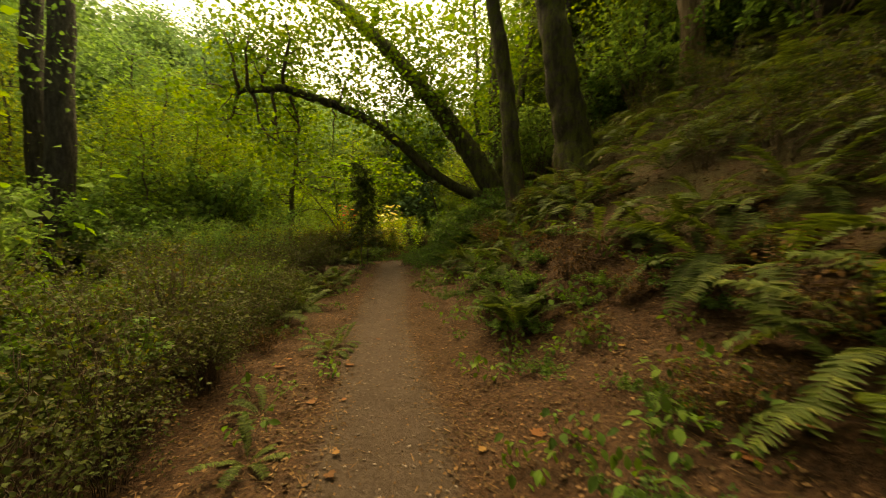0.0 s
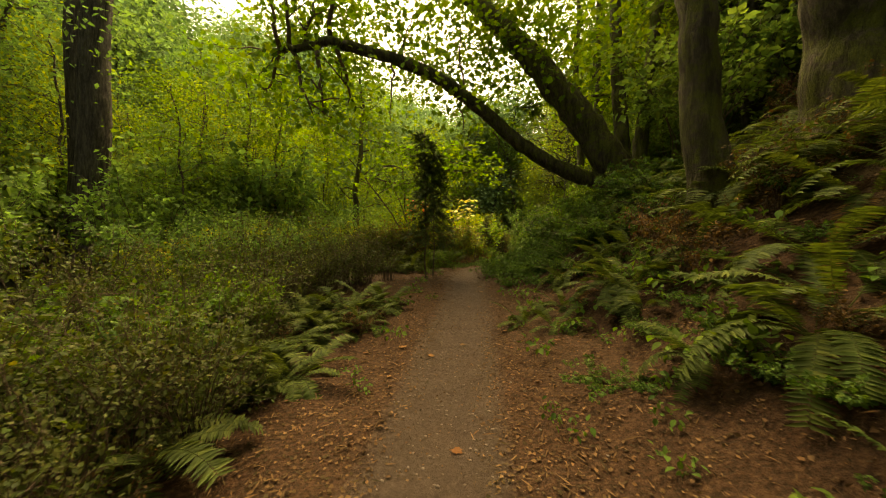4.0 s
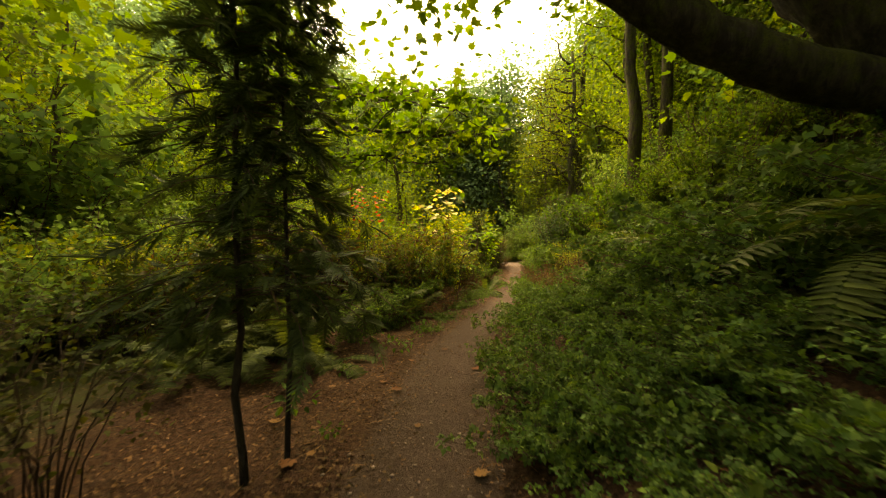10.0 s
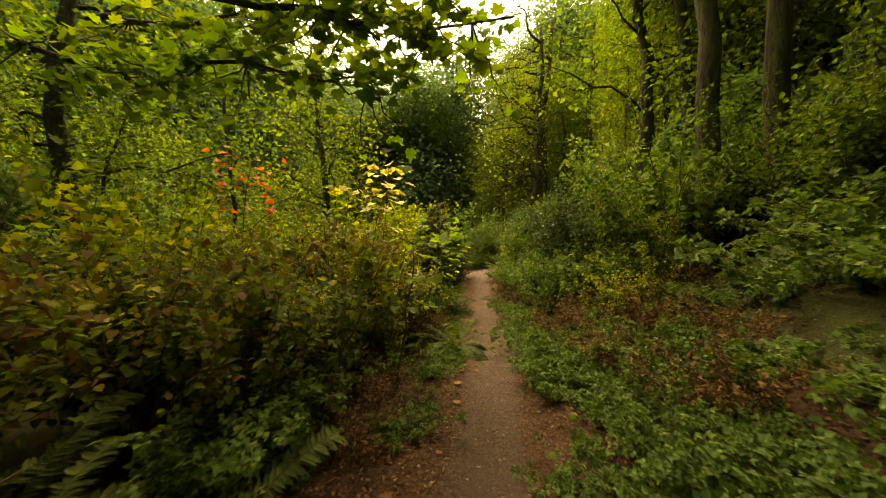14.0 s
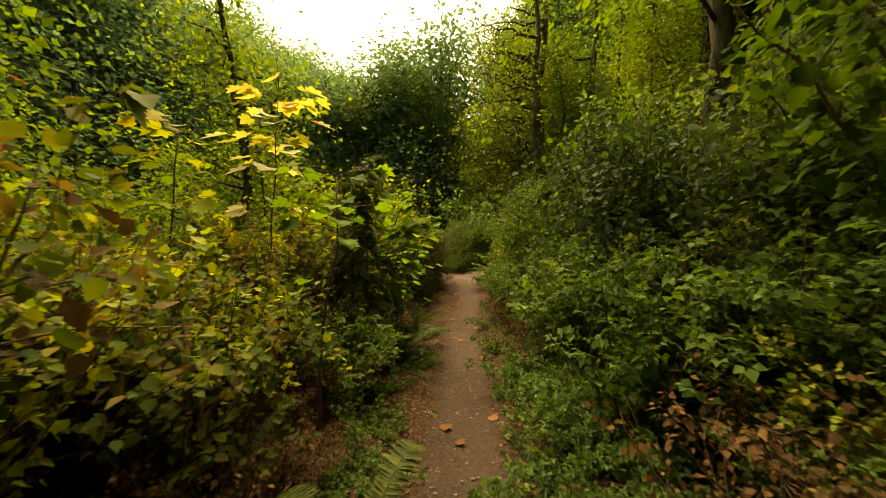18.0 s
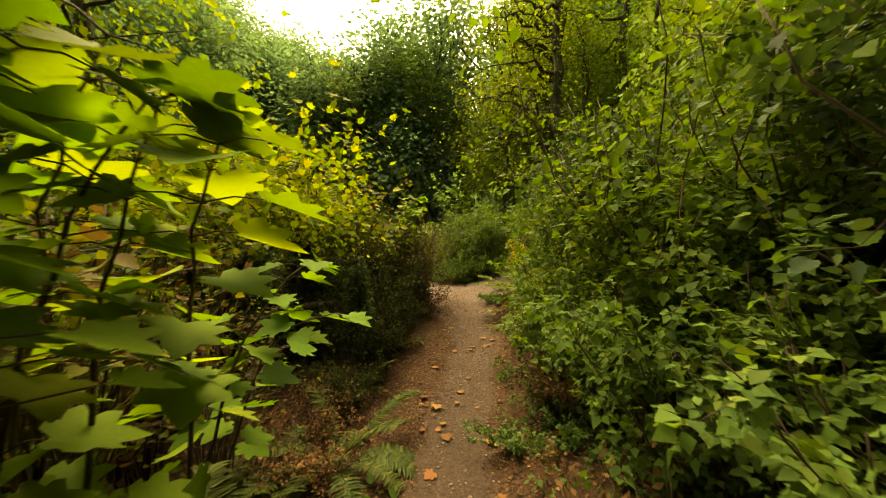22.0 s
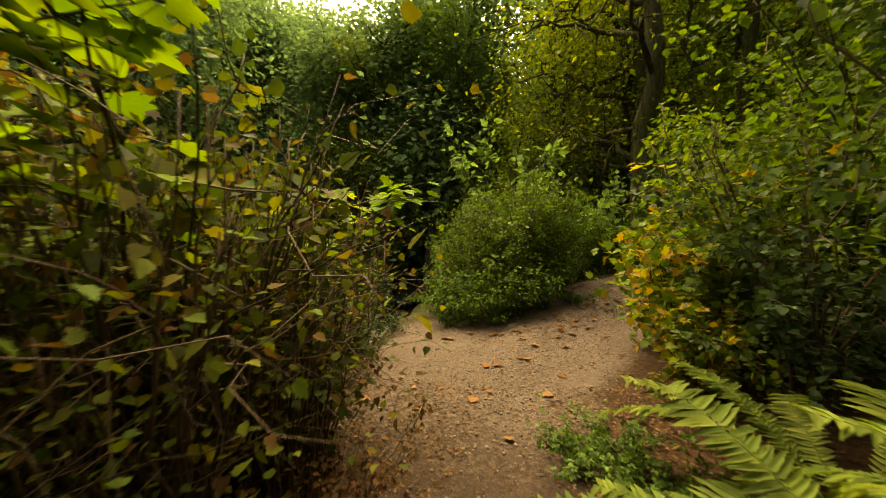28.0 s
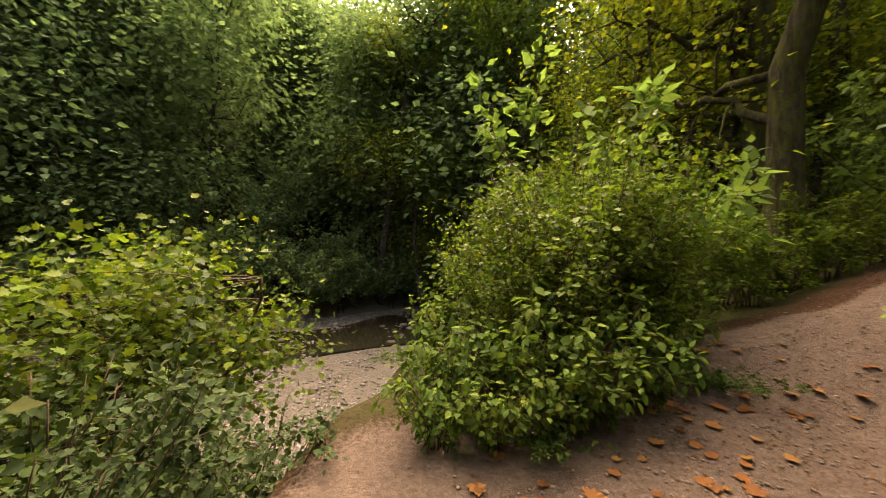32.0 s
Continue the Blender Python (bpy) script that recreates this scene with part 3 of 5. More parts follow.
def make_fern(count, label, seed, dry=2, upright=0, kinds=FRONDS):
    rng = np.random.default_rng(seed)
    f = empty("sword_fern", label, "fern", "sword ferns beside the trail")
    for i in range(count):
        a = 360 * i / count + rng.uniform(-18, 18)
        inner = (i % 3 == 0)
        me = kinds[rng.integers(0, 2) if upright else 0 if inner else rng.integers(1, 4)]
        s = rng.uniform(0.75, 1.15)
        part("frond", me, f, m=pose(0, 0, 0.02, 14 * inner + upright + rng.uniform(-12, 10), rng.uniform(-12, 12), a) @ Matrix.Diagonal((s, s, s, 1)))
    for i in range(dry):
        part("dry_frond", DRY_FRONDS[i % 2], f, "brown withered frond", pose(0, 0, 0.02, -6, 0, rng.uniform(0, 360)))
    return f


FERN_KINDS = [make_fern(15, "green sword fern with arching fronds", 1), make_fern(12, "green sword fern with arching fronds", 2), make_fern(9, "small green sword fern", 3, 1), make_fern(22, "large upright green sword fern beside the trail", 4, 1, 20), make_fern(17, "fern with broad arching fronds beside the clearing, brighter light painted into its green", 5, 1, 6, LIT_FRONDS)]
for i, f in enumerate(FERN_KINDS):
    f.matrix_basis = place(5.0 + i * 0.9, 5.0 + i, 40 * i, 0.9)


def ferns(spots, kind_of=None):
    rng = seeded(spots[0][0], spots[0][1], len(spots))
    for i, (x, y, s) in enumerate(spots):
        copy_at(FERN_KINDS[i % 3 if kind_of is None else kind_of], place(x, y, rng.uniform(0, 360), s))
# ---- end of helpers ----


def joined_fern(count, seed):
    """A fern that stays far off, in one mesh."""
    rng = np.random.default_rng(seed)
    vs, ts, base = [], [], 0
    for i in range(count):
        src = frond_mesh("frond", 0.95, rng.uniform(0.6, 1.2), FERN, 24, seed + i)
        v = np.empty(len(src.vertices) * 3, np.float32)
        src.vertices.foreach_get("co", v)
        t = np.empty(len(src.loops), np.int32)
        src.loops.foreach_get("vertex_index", t)
        m = np.array(pose(0, 0, 0.02, 14 * (i % 3 == 0) + rng.uniform(-10, 8), 0, 360 * i / count + rng.uniform(-20, 20)))
        vs.append(v.reshape(-1, 3) @ m[:3, :3].T + m[:3, 3])
        ts.append(t.reshape(-1, 3) + base)
        base += len(src.vertices)
        bpy.data.meshes.remove(src)
    return tagged(new("slope_fern", mesh_tris("slope_fern", np.vstack(vs), np.vstack(ts), FERN)), "green fern among others on the wooded slope", "fern", "ferns up the slope")


FAR_FERNS = [joined_fern(11, 300 + 20 * i) for i in range(3)]


# ---- shrubs ----
def make_shrub(name, label, group, h, r, stems, count, shape, mat, size, stem_mat=TWIG, low=0.3, seed=0, thick=0.007, droop=0.25, category="shrub", leaf_name="foliage", sides=4, row=4, single=False):
    rng = np.random.default_rng(seed)
    ob = empty(name, label, category, group)
    pieces, spots, ways = [], [], []
    per = max(1, count // (stems * 4))
    for i in range(stems):
        a = 2 * math.pi * i / stems + rng.uniform(-0.5, 0.5)
        out = r * rng.uniform(0.35, 1.0)
        d = np.array([math.cos(a), math.sin(a), 0])
        b = d * r * 0.22 * rng.random()
        top = b + d * out + UP * h * rng.uniform(0.65, 1.0)
        line = bezier(b, b + UP * h * 0.45 + d * out * 0.1, top - UP * h * 0.25 - d * out * 0.2, top, 9) + jitter(9, 0.012 * h, rng)
        line[0] = b - UP * 0.06
        pieces.append((line, np.linspace(thick, thick * 0.3, 9) * h ** 0.5, sides))
        twigs = [line[row:]]
        for k in range(3):
            j = rng.integers(max(1, row - 1), 8)
            e = line[j] + unit(d * 0.5 + rng.standard_normal(3) * 0.8 + UP * 0.45) * h * rng.uniform(0.16, 0.36)
            tw = wander(line[j], e, 5, 0.02 * h, rng)
            twigs.append(tw)
            pieces.append((tw, np.linspace(thick * 0.5, thick * 0.2, 5), 3))
        for tw in twigs:
            n = len(tw) - 1
            t = rng.uniform(low if tw is twigs[0] else 0.1, 1.0, per) * n
            k = np.minimum(t.astype(int), n - 1)
            q = tw[k] + (tw[k + 1] - tw[k]) * (t - k)[:, None]
            w = unit(jitter(per, 1.0, rng) + d * 0.4 + np.array([0, 0, 0.1]))
            spots.append(q + w * (0.02 + 0.05 * h * rng.random((per, 1))))
            ways.append(unit(w - UP * droop))
    spots, ways = np.vstack(spots), np.vstack(ways)
    face = unit(UP + jitter(len(spots), 0.38, rng))
    sizes = size * rng.uniform(0.55, 1.25, len(spots))
    if single:
        bpy.data.objects.remove(ob)
        bm = bmesh.new()
        bm.from_mesh(tubes("stemwork", pieces, stem_mat))
        n = len(bm.faces)
        bm.from_mesh(leaves(leaf_name, shape, spots, ways, face, sizes, mat))
        me = bpy.data.meshes.new(name)
        bm.to_mesh(me)
        bm.free()
        me.materials.append(stem_mat)
        me.materials.append(mat)
        me.polygons.foreach_set("material_index", (np.arange(len(me.polygons)) >= n).astype(np.int32))
        return tagged(new(name, me), label, category, group)
    part("stemwork", tubes("stemwork", pieces, stem_mat), ob, "thin brown woody stems")
    part(leaf_name, leaves(leaf_name, shape, spots, ways, face, sizes, mat), ob)
    return ob


PARK = []


def scatter(kinds, spots, sink=0.03, lean=4.0):
    """Copies of the kinds at (x, y, size); the first use moves the originals into place."""
    rng = seeded(spots[0][0], spots[0][1], len(spots))
    for x, y, s in spots:
        k = kinds[int(rng.integers(len(kinds)))]
        m = place(x, y, rng.uniform(0, 360), s, sink, rng.uniform(0.88, 1.12)) @ pose(0, 0, 0, rng.uniform(-lean, lean), rng.uniform(-lean, lean), 0)
        if k not in PARK:
            PARK.append(k)
            k.matrix_basis = m
        else:
            copy_at(k, m)


def strip(y0, y1, d0, d1, count, s0=0.8, s1=1.2):
    """Random spots beside the trail, d metres from its line (below 0: on the stream's side)."""
    rng = seeded(y0, y1, d0, d1)
    y = rng.uniform(y0, y1, count)
    d = rng.uniform(d0, d1, count)
    return [(float(trail_x(b)) + float(a), float(b), float(c)) for a, b, c in zip(d, y, rng.uniform(s0, s1, count))]


twiggy = [make_shrub("snowberry_shrub", "olive-green twiggy shrub with small leaves and bare brown stems", "low thicket along the trail", 1.25, 0.6, 20, 1150, BROAD, SHRUB_DULL, 0.04, CANE, 0.25, 20 + i, 0.005, row=3) for i in range(3)]
greens = [make_shrub("salmonberry_shrub", "green leafy shrub on the forest floor", "green shrubs in the wood", 1.5, 0.8, 13, 1500, CUT_LEAF, SHRUB, 0.062, TWIG, 0.1, 30 + i, 0.008, row=2) for i in range(3)]
turnings = [make_shrub("thimbleberry_shrub", "tall shrub with yellow-green and browning autumn leaves", "turning thicket beside the trail", 1.9, 0.75, 14, 1300, CUT_LEAF, TURNING, 0.075, CANE, 0.2, 40 + i, 0.008, row=3) for i in range(3)]
brights = [make_shrub("vine_maple_sapling", "bright yellow-green leafy sapling beside the trail", "bright saplings beside the trail", 2.3, 0.8, 10, 800, MAPLE_LEAF, MAPLE_YELLOW, 0.095, TWIG, 0.25, 50 + i, 0.009) for i in range(2)]
brambles = [make_shrub("bramble_bush", "arching green bramble with three-part leaves", "brambles along the trail", 1.35, 0.75, 14, 800, TRIFOLIATE, BERRY, 0.105, CANE, 0.05, 60 + i, 0.007, 0.4, row=1) for i in range(3)]
lows = [make_shrub("creeping_bramble", "low green creeping bramble covering the slope", "ground cover on the slope", 0.24, 0.6, 16, 640, TRIFOLIATE, COVER, 0.058, CANE, 0.02, 70 + i, 0.006, 0.1, row=1, single=True) for i in range(3)]
talls = [make_shrub("tall_bush", "tall dense green bush with small lobed leaves", "tall bushes along the trail", 2.4, 1.0, 20, 3000, CUT_LEAF, SHRUB, 0.058, TWIG, 0.0, 170 + i, 0.008, 0.3, row=1) for i in range(3)]
dark_talls = [make_shrub("bank_bush", "dense dark-green bush on the stream bank", "bushes on the stream bank", 2.4, 1.05, 20, 3200, CUT_LEAF, DEEP, 0.064, TWIG, 0.0, 190 + i, 0.008, 0.3, row=1) for i in range(2)]
deads = [make_shrub("dead_bracken", "tangle of dead red-brown leaves and stems", "dead growth beside the trail", 0.7, 0.5, 16, 900, BROAD, DRY_LEAF, 0.036, CANE, 0.1, 180 + i, 0.005, 0.5, row=2, single=True) for i in range(2)]
canes = [make_shrub("bare_cane_thicket", "dry brown canes with a few yellowing leaves", "dry canes beside the clearing", 1.9, 0.5, 34, 640, CUT_LEAF, TURNING, 0.043, CANE, 0.45, 80 + i, 0.006) for i in range(2)]
sprigs = [make_shrub("leafy_sprig", "small green leafy sprig on the forest floor", "sprigs at the trail's edge", 0.22, 0.16, 6, 40, OVATE, BERRY, 0.07, TWIG, 0.2, 90 + i, 0.004, 0.1, "plant", single=True) for i in range(2)]
autumns = [make_shrub("maple_thicket", "dense young maple bush with green and yellow leaves", "maple bushes by the clearing", 1.55, 0.65, 16, 1000, MAPLE_LEAF, AUTUMN, 0.1, TWIG, 0.0, 210 + i, 0.007, 0.3, row=1) for i in range(2)]

glades = [make_shrub("glade_bush", "yellow-green leafy bush in the light of the glade", "yellowing bushes in the glade", 1.8, 0.8, 14, 1500, CUT_LEAF, GLADE, 0.07, TWIG, 0.05, 240 + i, 0.008, 0.3, row=2) for i in range(3)]
evergreens = [make_shrub("evergreen_bush", "dense evergreen bush beside the trail, deep shade painted into its near-black leaves", "dark evergreens beside the trail", 1.35, 0.75, 30, 5200, LANCE, EVERGREEN_SHADE, 0.06, TWIG, 0.0, 250 + i, 0.006, 0.2, row=1) for i in range(2)]

far_greens = [make_shrub("understory_shrub", "leafy green shrub in the wood's undergrowth", "undergrowth of the wood", 2.3, 1.25, 13, 1500, BROAD, WOOD_LEAF, 0.12, TWIG, 0.12, 130 + i, 0.008, 0.3, sides=3, single=True) for i in range(3)]
# bushes across the stream, their leaf colour paled to stand for haze
hill_bushes = [make_shrub("hillside_bush", "green bush on the far side of the stream, paled by painted haze", "bushes across the stream", 2.4, 1.3, 13, 1400, BROAD, FAR_HAZE_LEAF, 0.13, TWIG, 0.1, 160 + i, 0.008, 0.3, sides=3, single=True) for i in range(3)]
light_greens = [make_shrub("leafy_bush", "light green leafy bush lit through its leaves", "light bushes across the flat", 1.9, 1.0, 12, 1300, BROAD, WOOD_LEAF, 0.09, TWIG, 0.1, 140 + i, 0.008, 0.3, sides=3, single=True) for i in range(3)]

def open_view(spots, room=1.2):
    """Leaves the sight line to the pair of tall trunks open."""
    d = unit(np.array([-15.2, 14.4]))
    return [q for q in spots if not (0 < q[0] * d[0] + q[1] * d[1] < 20 and abs(q[0] * d[1] - q[1] * d[0]) < room)]


# the thicket on the stream's side
scatter(twiggy, strip(-2, 5.5, -3.2, -1.6, 36, 0.55, 1.25))
scatter(twiggy, strip(-2, 12, -6.5, -3.0, 26, 0.6, 1.5))
scatter(FAR_FERNS, strip(-1, 10, -4.6, -2.0, 34, 0.75, 1.2))
scatter(greens, strip(0, 8, -4.8, -2.4, 14, 0.4, 0.75))
scatter(twiggy, strip(2.8, 6.4, -2.6, -1.45, 14, 0.7, 1.0))
scatter(twiggy, strip(7.5, 13.5, -5.0, -1.9, 24, 0.6, 1.3))
scatter(glades, strip(9.5, 13.5, -6.0, -3.2, 6, 0.45, 0.7))
scatter(light_greens, open_view(strip(2, 20, -12, -5.5, 46, 0.8, 1.3)))
scatter(far_greens, open_view(strip(2, 30, -21, -9, 70, 1.2, 2.2)))
scatter(turnings, strip(18.6, 23, -3.2, -1.3, 18, 0.65, 0.95))
scatter(turnings, strip(15.5, 19, -4.6, -2.9, 12, 0.7, 0.95))
scatter(turnings, strip(17, 27, -6.5, -1.8, 32, 0.8, 1.1))
scatter(brights, strip(18, 25.5, -4.2, -2.2, 8, 0.75, 0.95))
scatter(light_greens, strip(11, 16, -7, -3.8, 12, 0.7, 1.0))
scatter(light_greens, open_view(strip(0, 26, -20, -9, 56, 1.0, 1.7)))
scatter(light_greens, strip(13, 21, -10, -5, 16, 0.8, 1.2))
scatter(turnings, strip(23.5, 27.3, -2.8, -1.7, 9, 0.8, 1.1))
# near-black bushes fill the hollow where deep shade lies on the ground
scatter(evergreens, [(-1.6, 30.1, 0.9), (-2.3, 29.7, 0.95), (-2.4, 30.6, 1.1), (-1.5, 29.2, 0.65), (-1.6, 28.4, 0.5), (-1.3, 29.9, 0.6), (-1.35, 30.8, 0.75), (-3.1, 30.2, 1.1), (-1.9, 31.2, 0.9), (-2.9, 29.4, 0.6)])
scatter(turnings, [(-3.3, 28.3, 1.0), (-2.9, 27.5, 0.9), (-3.6, 29.3, 1.1)])
ferns(strip(24.5, 29.0, -1.4, -1.0, 4, 0.5, 0.7))
scatter(lows, strip(16.5, 25.5, -0.95, -0.5, 22, 0.5, 0.8), 0.02)
ferns(strip(19.0, 23.5, -1.7, -1.1, 4, 0.5, 0.7))
scatter(brambles, strip(16, 25.5, -1.9, -0.95, 16, 0.45, 0.75))
scatter(canes, strip(23.8, 27.2, -2.2, -1.4, 8, 0.7, 1.0))
scatter(canes, strip(31.0, 31.9, -2.0, -0.95, 6, 0.7, 1.05))
scatter(turnings, strip(27.0, 31.8, -4.6, -3.3, 12, 1.1, 1.5))
scatter(canes, [(-1.0, 32.1, 0.9), (-1.1, 32.6, 0.9), (-1.4, 32.4, 1.05), (-1.2, 31.6, 1.0), (-1.7, 33.0, 1.0)])
scatter(dark_talls, [(-1.85, 34.5, 0.55), (-2.1, 35.2, 0.6)])
scatter(twiggy, [(-1.5, 31.9, 1.5), (-1.6, 32.8, 1.5), (-2.1, 32.3, 1.6), (-2.4, 33.2, 1.5), (-2.3, 31.6, 1.7), (-1.25, 32.5, 1.2)])
scatter(turnings, [(-2.0, 31.8, 1.2), (-2.5, 32.8, 1.2)])
scatter(deads, [(-0.85, 32.3, 0.9), (-0.95, 31.6, 1.0), (-1.2, 32.2, 1.2), (-1.4, 32.8, 1.3)])
scatter(canes, strip(-2, 6.2, -3.2, -1.7, 16, 0.45, 0.8))
scatter(deads, strip(0, 9, -2.4, -1.4, 12, 0.5, 0.9))
scatter(brambles, strip(1, 9, -4.5, -2.2, 12, 0.6, 1.0))
scatter(glades, strip(18.8, 23.4, -3.6, -1.5, 14, 0.6, 1.0))
scatter(glades, strip(15.5, 19.5, -7.0, -4.6, 8, 0.7, 1.0))
scatter(glades, strip(10, 16, -7.5, -4.2, 14, 0.7, 1.0))
scatter(greens, strip(-1, 12, -6.0, -2.6, 26, 0.55, 0.85))
# the hillside
scatter(glades, strip(20.8, 25.5, 1.5, 3.2, 18, 0.4, 0.65))
scatter(glades, strip(19, 27, 3.8, 6.8, 9, 0.7, 1.0))
scatter(greens, strip(18, 27, 3.6, 6.8, 14, 0.9, 1.3))
scatter(lows, strip(11.2, 21, 0.65, 2.4, 160, 0.8, 1.15), 0.03)
ferns(strip(8.5, 11.0, 0.9, 1.8, 5, 0.4, 0.65))
ferns(strip(9.4, 10.8, -2.2, -1.4, 4, 0.6, 0.8))
scatter(lows, strip(10.8, 20, 2.4, 4.6, 50, 1.4, 2.0), 0.02)
scatter(lows, strip(-1, 11, 1.2, 3.6, 60, 0.45, 0.8), 0.02)
scatter(deads, strip(-1, 8, 1.8, 4.2, 22, 0.35, 0.65))
scatter(sprigs, strip(-1, 4, 0.9, 3.0, 40, 0.7, 1.3), 0.01)
scatter(lows, strip(20, 33, 0.5, 1.1, 30, 0.6, 1.0), 0.02)
scatter(brambles, strip(21.6, 30.0, 1.0, 2.3, 32, 0.65, 1.0))
scatter(greens, strip(22, 32.5, 1.8, 4.5, 34, 0.9, 1.3))
scatter(brambles, strip(22.5, 28.2, 1.0, 1.7, 22, 0.7, 1.0))
scatter(talls + dark_talls, strip(23.4, 30.8, 1.5, 2.8, 26, 0.75, 1.05))
scatter(brambles, strip(20.8, 24.0, 0.9, 2.2, 12, 0.4, 0.7))
scatter(talls + dark_talls, [(1.75, 32.9, 0.7), (2.2, 31.5, 0.9), (1.95, 33.3, 0.85), (2.5, 32.3, 1.0), (2.9, 33.6, 1.1), (3.0, 34.8, 1.0), (3.4, 36.0, 1.0), (2.0, 30.6, 0.8), (2.6, 30.4, 1.0)])
scatter(autumns, [(2.05, 35.1, 0.95), (1.85, 34.5, 0.9), (2.4, 34.8, 1.15), (2.95, 35.5, 1.1), (1.6, 33.9, 0.8), (2.1, 34.1, 1.05), (1.35, 33.3, 0.6)])
scatter(deads, strip(19.5, 31, 0.75, 2.0, 26, 0.7, 1.2))
scatter(deads, strip(17, 28, -1.7, -0.9, 26, 0.6, 1.0))
scatter(deads, strip(-2, 12, 2.0, 6.0, 18, 0.6, 1.1))
scatter(greens, strip(22, 31.5, 2.3, 3.8, 10, 1.2, 1.6))
scatter(brights, strip(21.5, 24.5, 2.2, 3.4, 4, 0.5, 0.7))
scatter(light_greens, strip(18.5, 24, -3.6, -1.8, 10, 0.5, 0.75))
scatter(greens, strip(16.5, 22, 3.4, 5.2, 14, 0.8, 1.1))
scatter(deads, strip(18.6, 22.6, 1.2, 2.6, 11, 0.7, 1.1))
scatter(lows, strip(20, 24, 0.6, 2.6, 50, 0.8, 1.2), 0.02)
scatter(talls, strip(14, 22, 3.8, 7.0, 14, 0.7, 1.0))
scatter(far_greens, strip(10, 34, 5, 16, 60, 1.0, 1.8))
scatter(far_greens, strip(-6, 10, 6, 16, 36, 0.8, 1.4))
scatter(twiggy, strip(-2, 11, 3.5, 8, 22, 0.7, 1.1))
scatter(sprigs, strip(-1, 32, -1.3, -0.5, 40, 0.6, 1.2), 0.01)
scatter(sprigs, strip(-1, 32, 0.55, 1.8, 70, 0.6, 1.3), 0.01)
scatter(sprigs, strip(3.5, 9.5, 0.8, 3.2, 46, 0.8, 1.6), 0.01)
# beyond and beside the clearing
scatter(far_greens, strip(40, 60, -6, 10, 60, 1.0, 1.8))
scatter(greens, [(3.2, 40.1, 0.9), (4.0, 40.6, 1.0), (4.9, 41.2, 1.1), (5.8, 41.4, 1.0), (2.6, 40.6, 1.0), (3.5, 41.6, 1.2), (4.6, 42.4, 1.2), (6.6, 42.2, 1.2), (2.0, 41.0, 1.1), (7.4, 41.8, 1.0), (1.4, 41.8, 1.2), (6.0, 43.4, 1.3)])
scatter(greens, [(5.2, 36.3, 0.9), (6.0, 37.2, 1.0), (4.6, 35.3, 0.9), (7.0, 38.0, 1.1), (2.6, 33.2, 1.0), (3.4, 34.2, 1.1)])
scatter(dark_talls, [(-2.55, 35.1, 1.05), (-2.9, 35.8, 1.15), (-2.15, 35.9, 0.7)], 0.1)
scatter(dark_talls, [(-2.4, 34.4, 0.75), (-2.6, 33.6, 0.95), (-3.0, 34.6, 0.95), (-3.3, 36.0, 1.0), (-3.7, 35.0, 1.3), (-2.8, 32.4, 1.1), (-4.4, 36.7, 1.25), (-4.8, 35.4, 1.45), (-3.7, 33.6, 1.3), (-5.7, 36.4, 1.2), (-6.6, 37.2, 1.2)], 0.1)
scatter(turnings, [(-3.6, 35.5, 1.2), (-4.3, 36.1, 1.3), (-4.8, 35.2, 1.4)], 0.1)
scatter(dark_talls, [(-2.7, 34.1, 0.9), (-2.5, 34.8, 0.85)], 0.1)
scatter(talls, [(2.3, 42.2, 0.9), (3.0, 43.4, 1.0), (1.6, 42.4, 0.9), (8.0, 43.0, 1.0), (9.2, 42.4, 1.0), (5.2, 44.0, 1.0), (4.2, 44.8, 1.0), (8.6, 44.4, 1.0)])
scatter(talls, [(1.1, 37.8, 0.8), (-0.5, 38.3, 0.75), (1.3, 38.7, 0.9), (-0.4, 39.2, 0.8), (1.9, 39.2, 0.8), (0.7, 39.4, 0.95)])
bank_kinds = [make_shrub("bank_thicket", "tall leafy green thicket between the trail and the stream", "thicket above the stream", 2.8, 1.05, 26, 3600, CUT_LEAF, BUSH_LEAF, 0.066, TWIG, 0.0, 230 + i, 0.007, 0.3, row=1) for i in range(2)]
scatter(bank_kinds, [(0.5, 37.6, 0.85), (0.0, 37.3, 0.65), (0.9, 37.9, 0.8), (0.35, 38.3, 0.92), (-0.4, 37.9, 0.68), (0.85, 38.5, 0.88)])
scatter(lows, [(-1.2, 37.4, 0.7), (-0.6, 36.5, 0.6), (0.1, 36.3, 0.7), (1.5, 37.2, 0.8)], 0.02)
far_bank = []
while len(far_bank) < 110:
    x, y = RNG.uniform(-45, 14), RNG.uniform(0, 90)
    if 2.9 < stream_side(x, y) < 14:
        far_bank.append((x, y, RNG.uniform(1.2, 2.6)))
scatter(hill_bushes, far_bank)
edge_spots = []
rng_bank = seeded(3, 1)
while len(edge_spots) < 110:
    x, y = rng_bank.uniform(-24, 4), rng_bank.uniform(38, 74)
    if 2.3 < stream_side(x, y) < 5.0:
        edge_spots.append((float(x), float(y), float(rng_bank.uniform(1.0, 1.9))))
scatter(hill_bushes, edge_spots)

# ferns
ferns([(0.98, 4.45, 0.85)], 3)
ferns([(-1.45, 3.0, 0.4), (-1.35, 4.6, 0.45), (-1.3, 5.0, 0.4), (-1.2, 2.3, 0.35)], 2)
ferns(strip(1.5, 10.5, 2.3, 4.2, 24, 0.65, 0.95))
ferns(strip(4, 9, 1.7, 2.5, 4, 0.5, 0.7))
ferns(strip(-2, 3, 2.4, 4.4, 8, 0.8, 1.15))
ferns(strip(8, 11.5, 1.9, 2.8, 6, 0.75, 0.95))
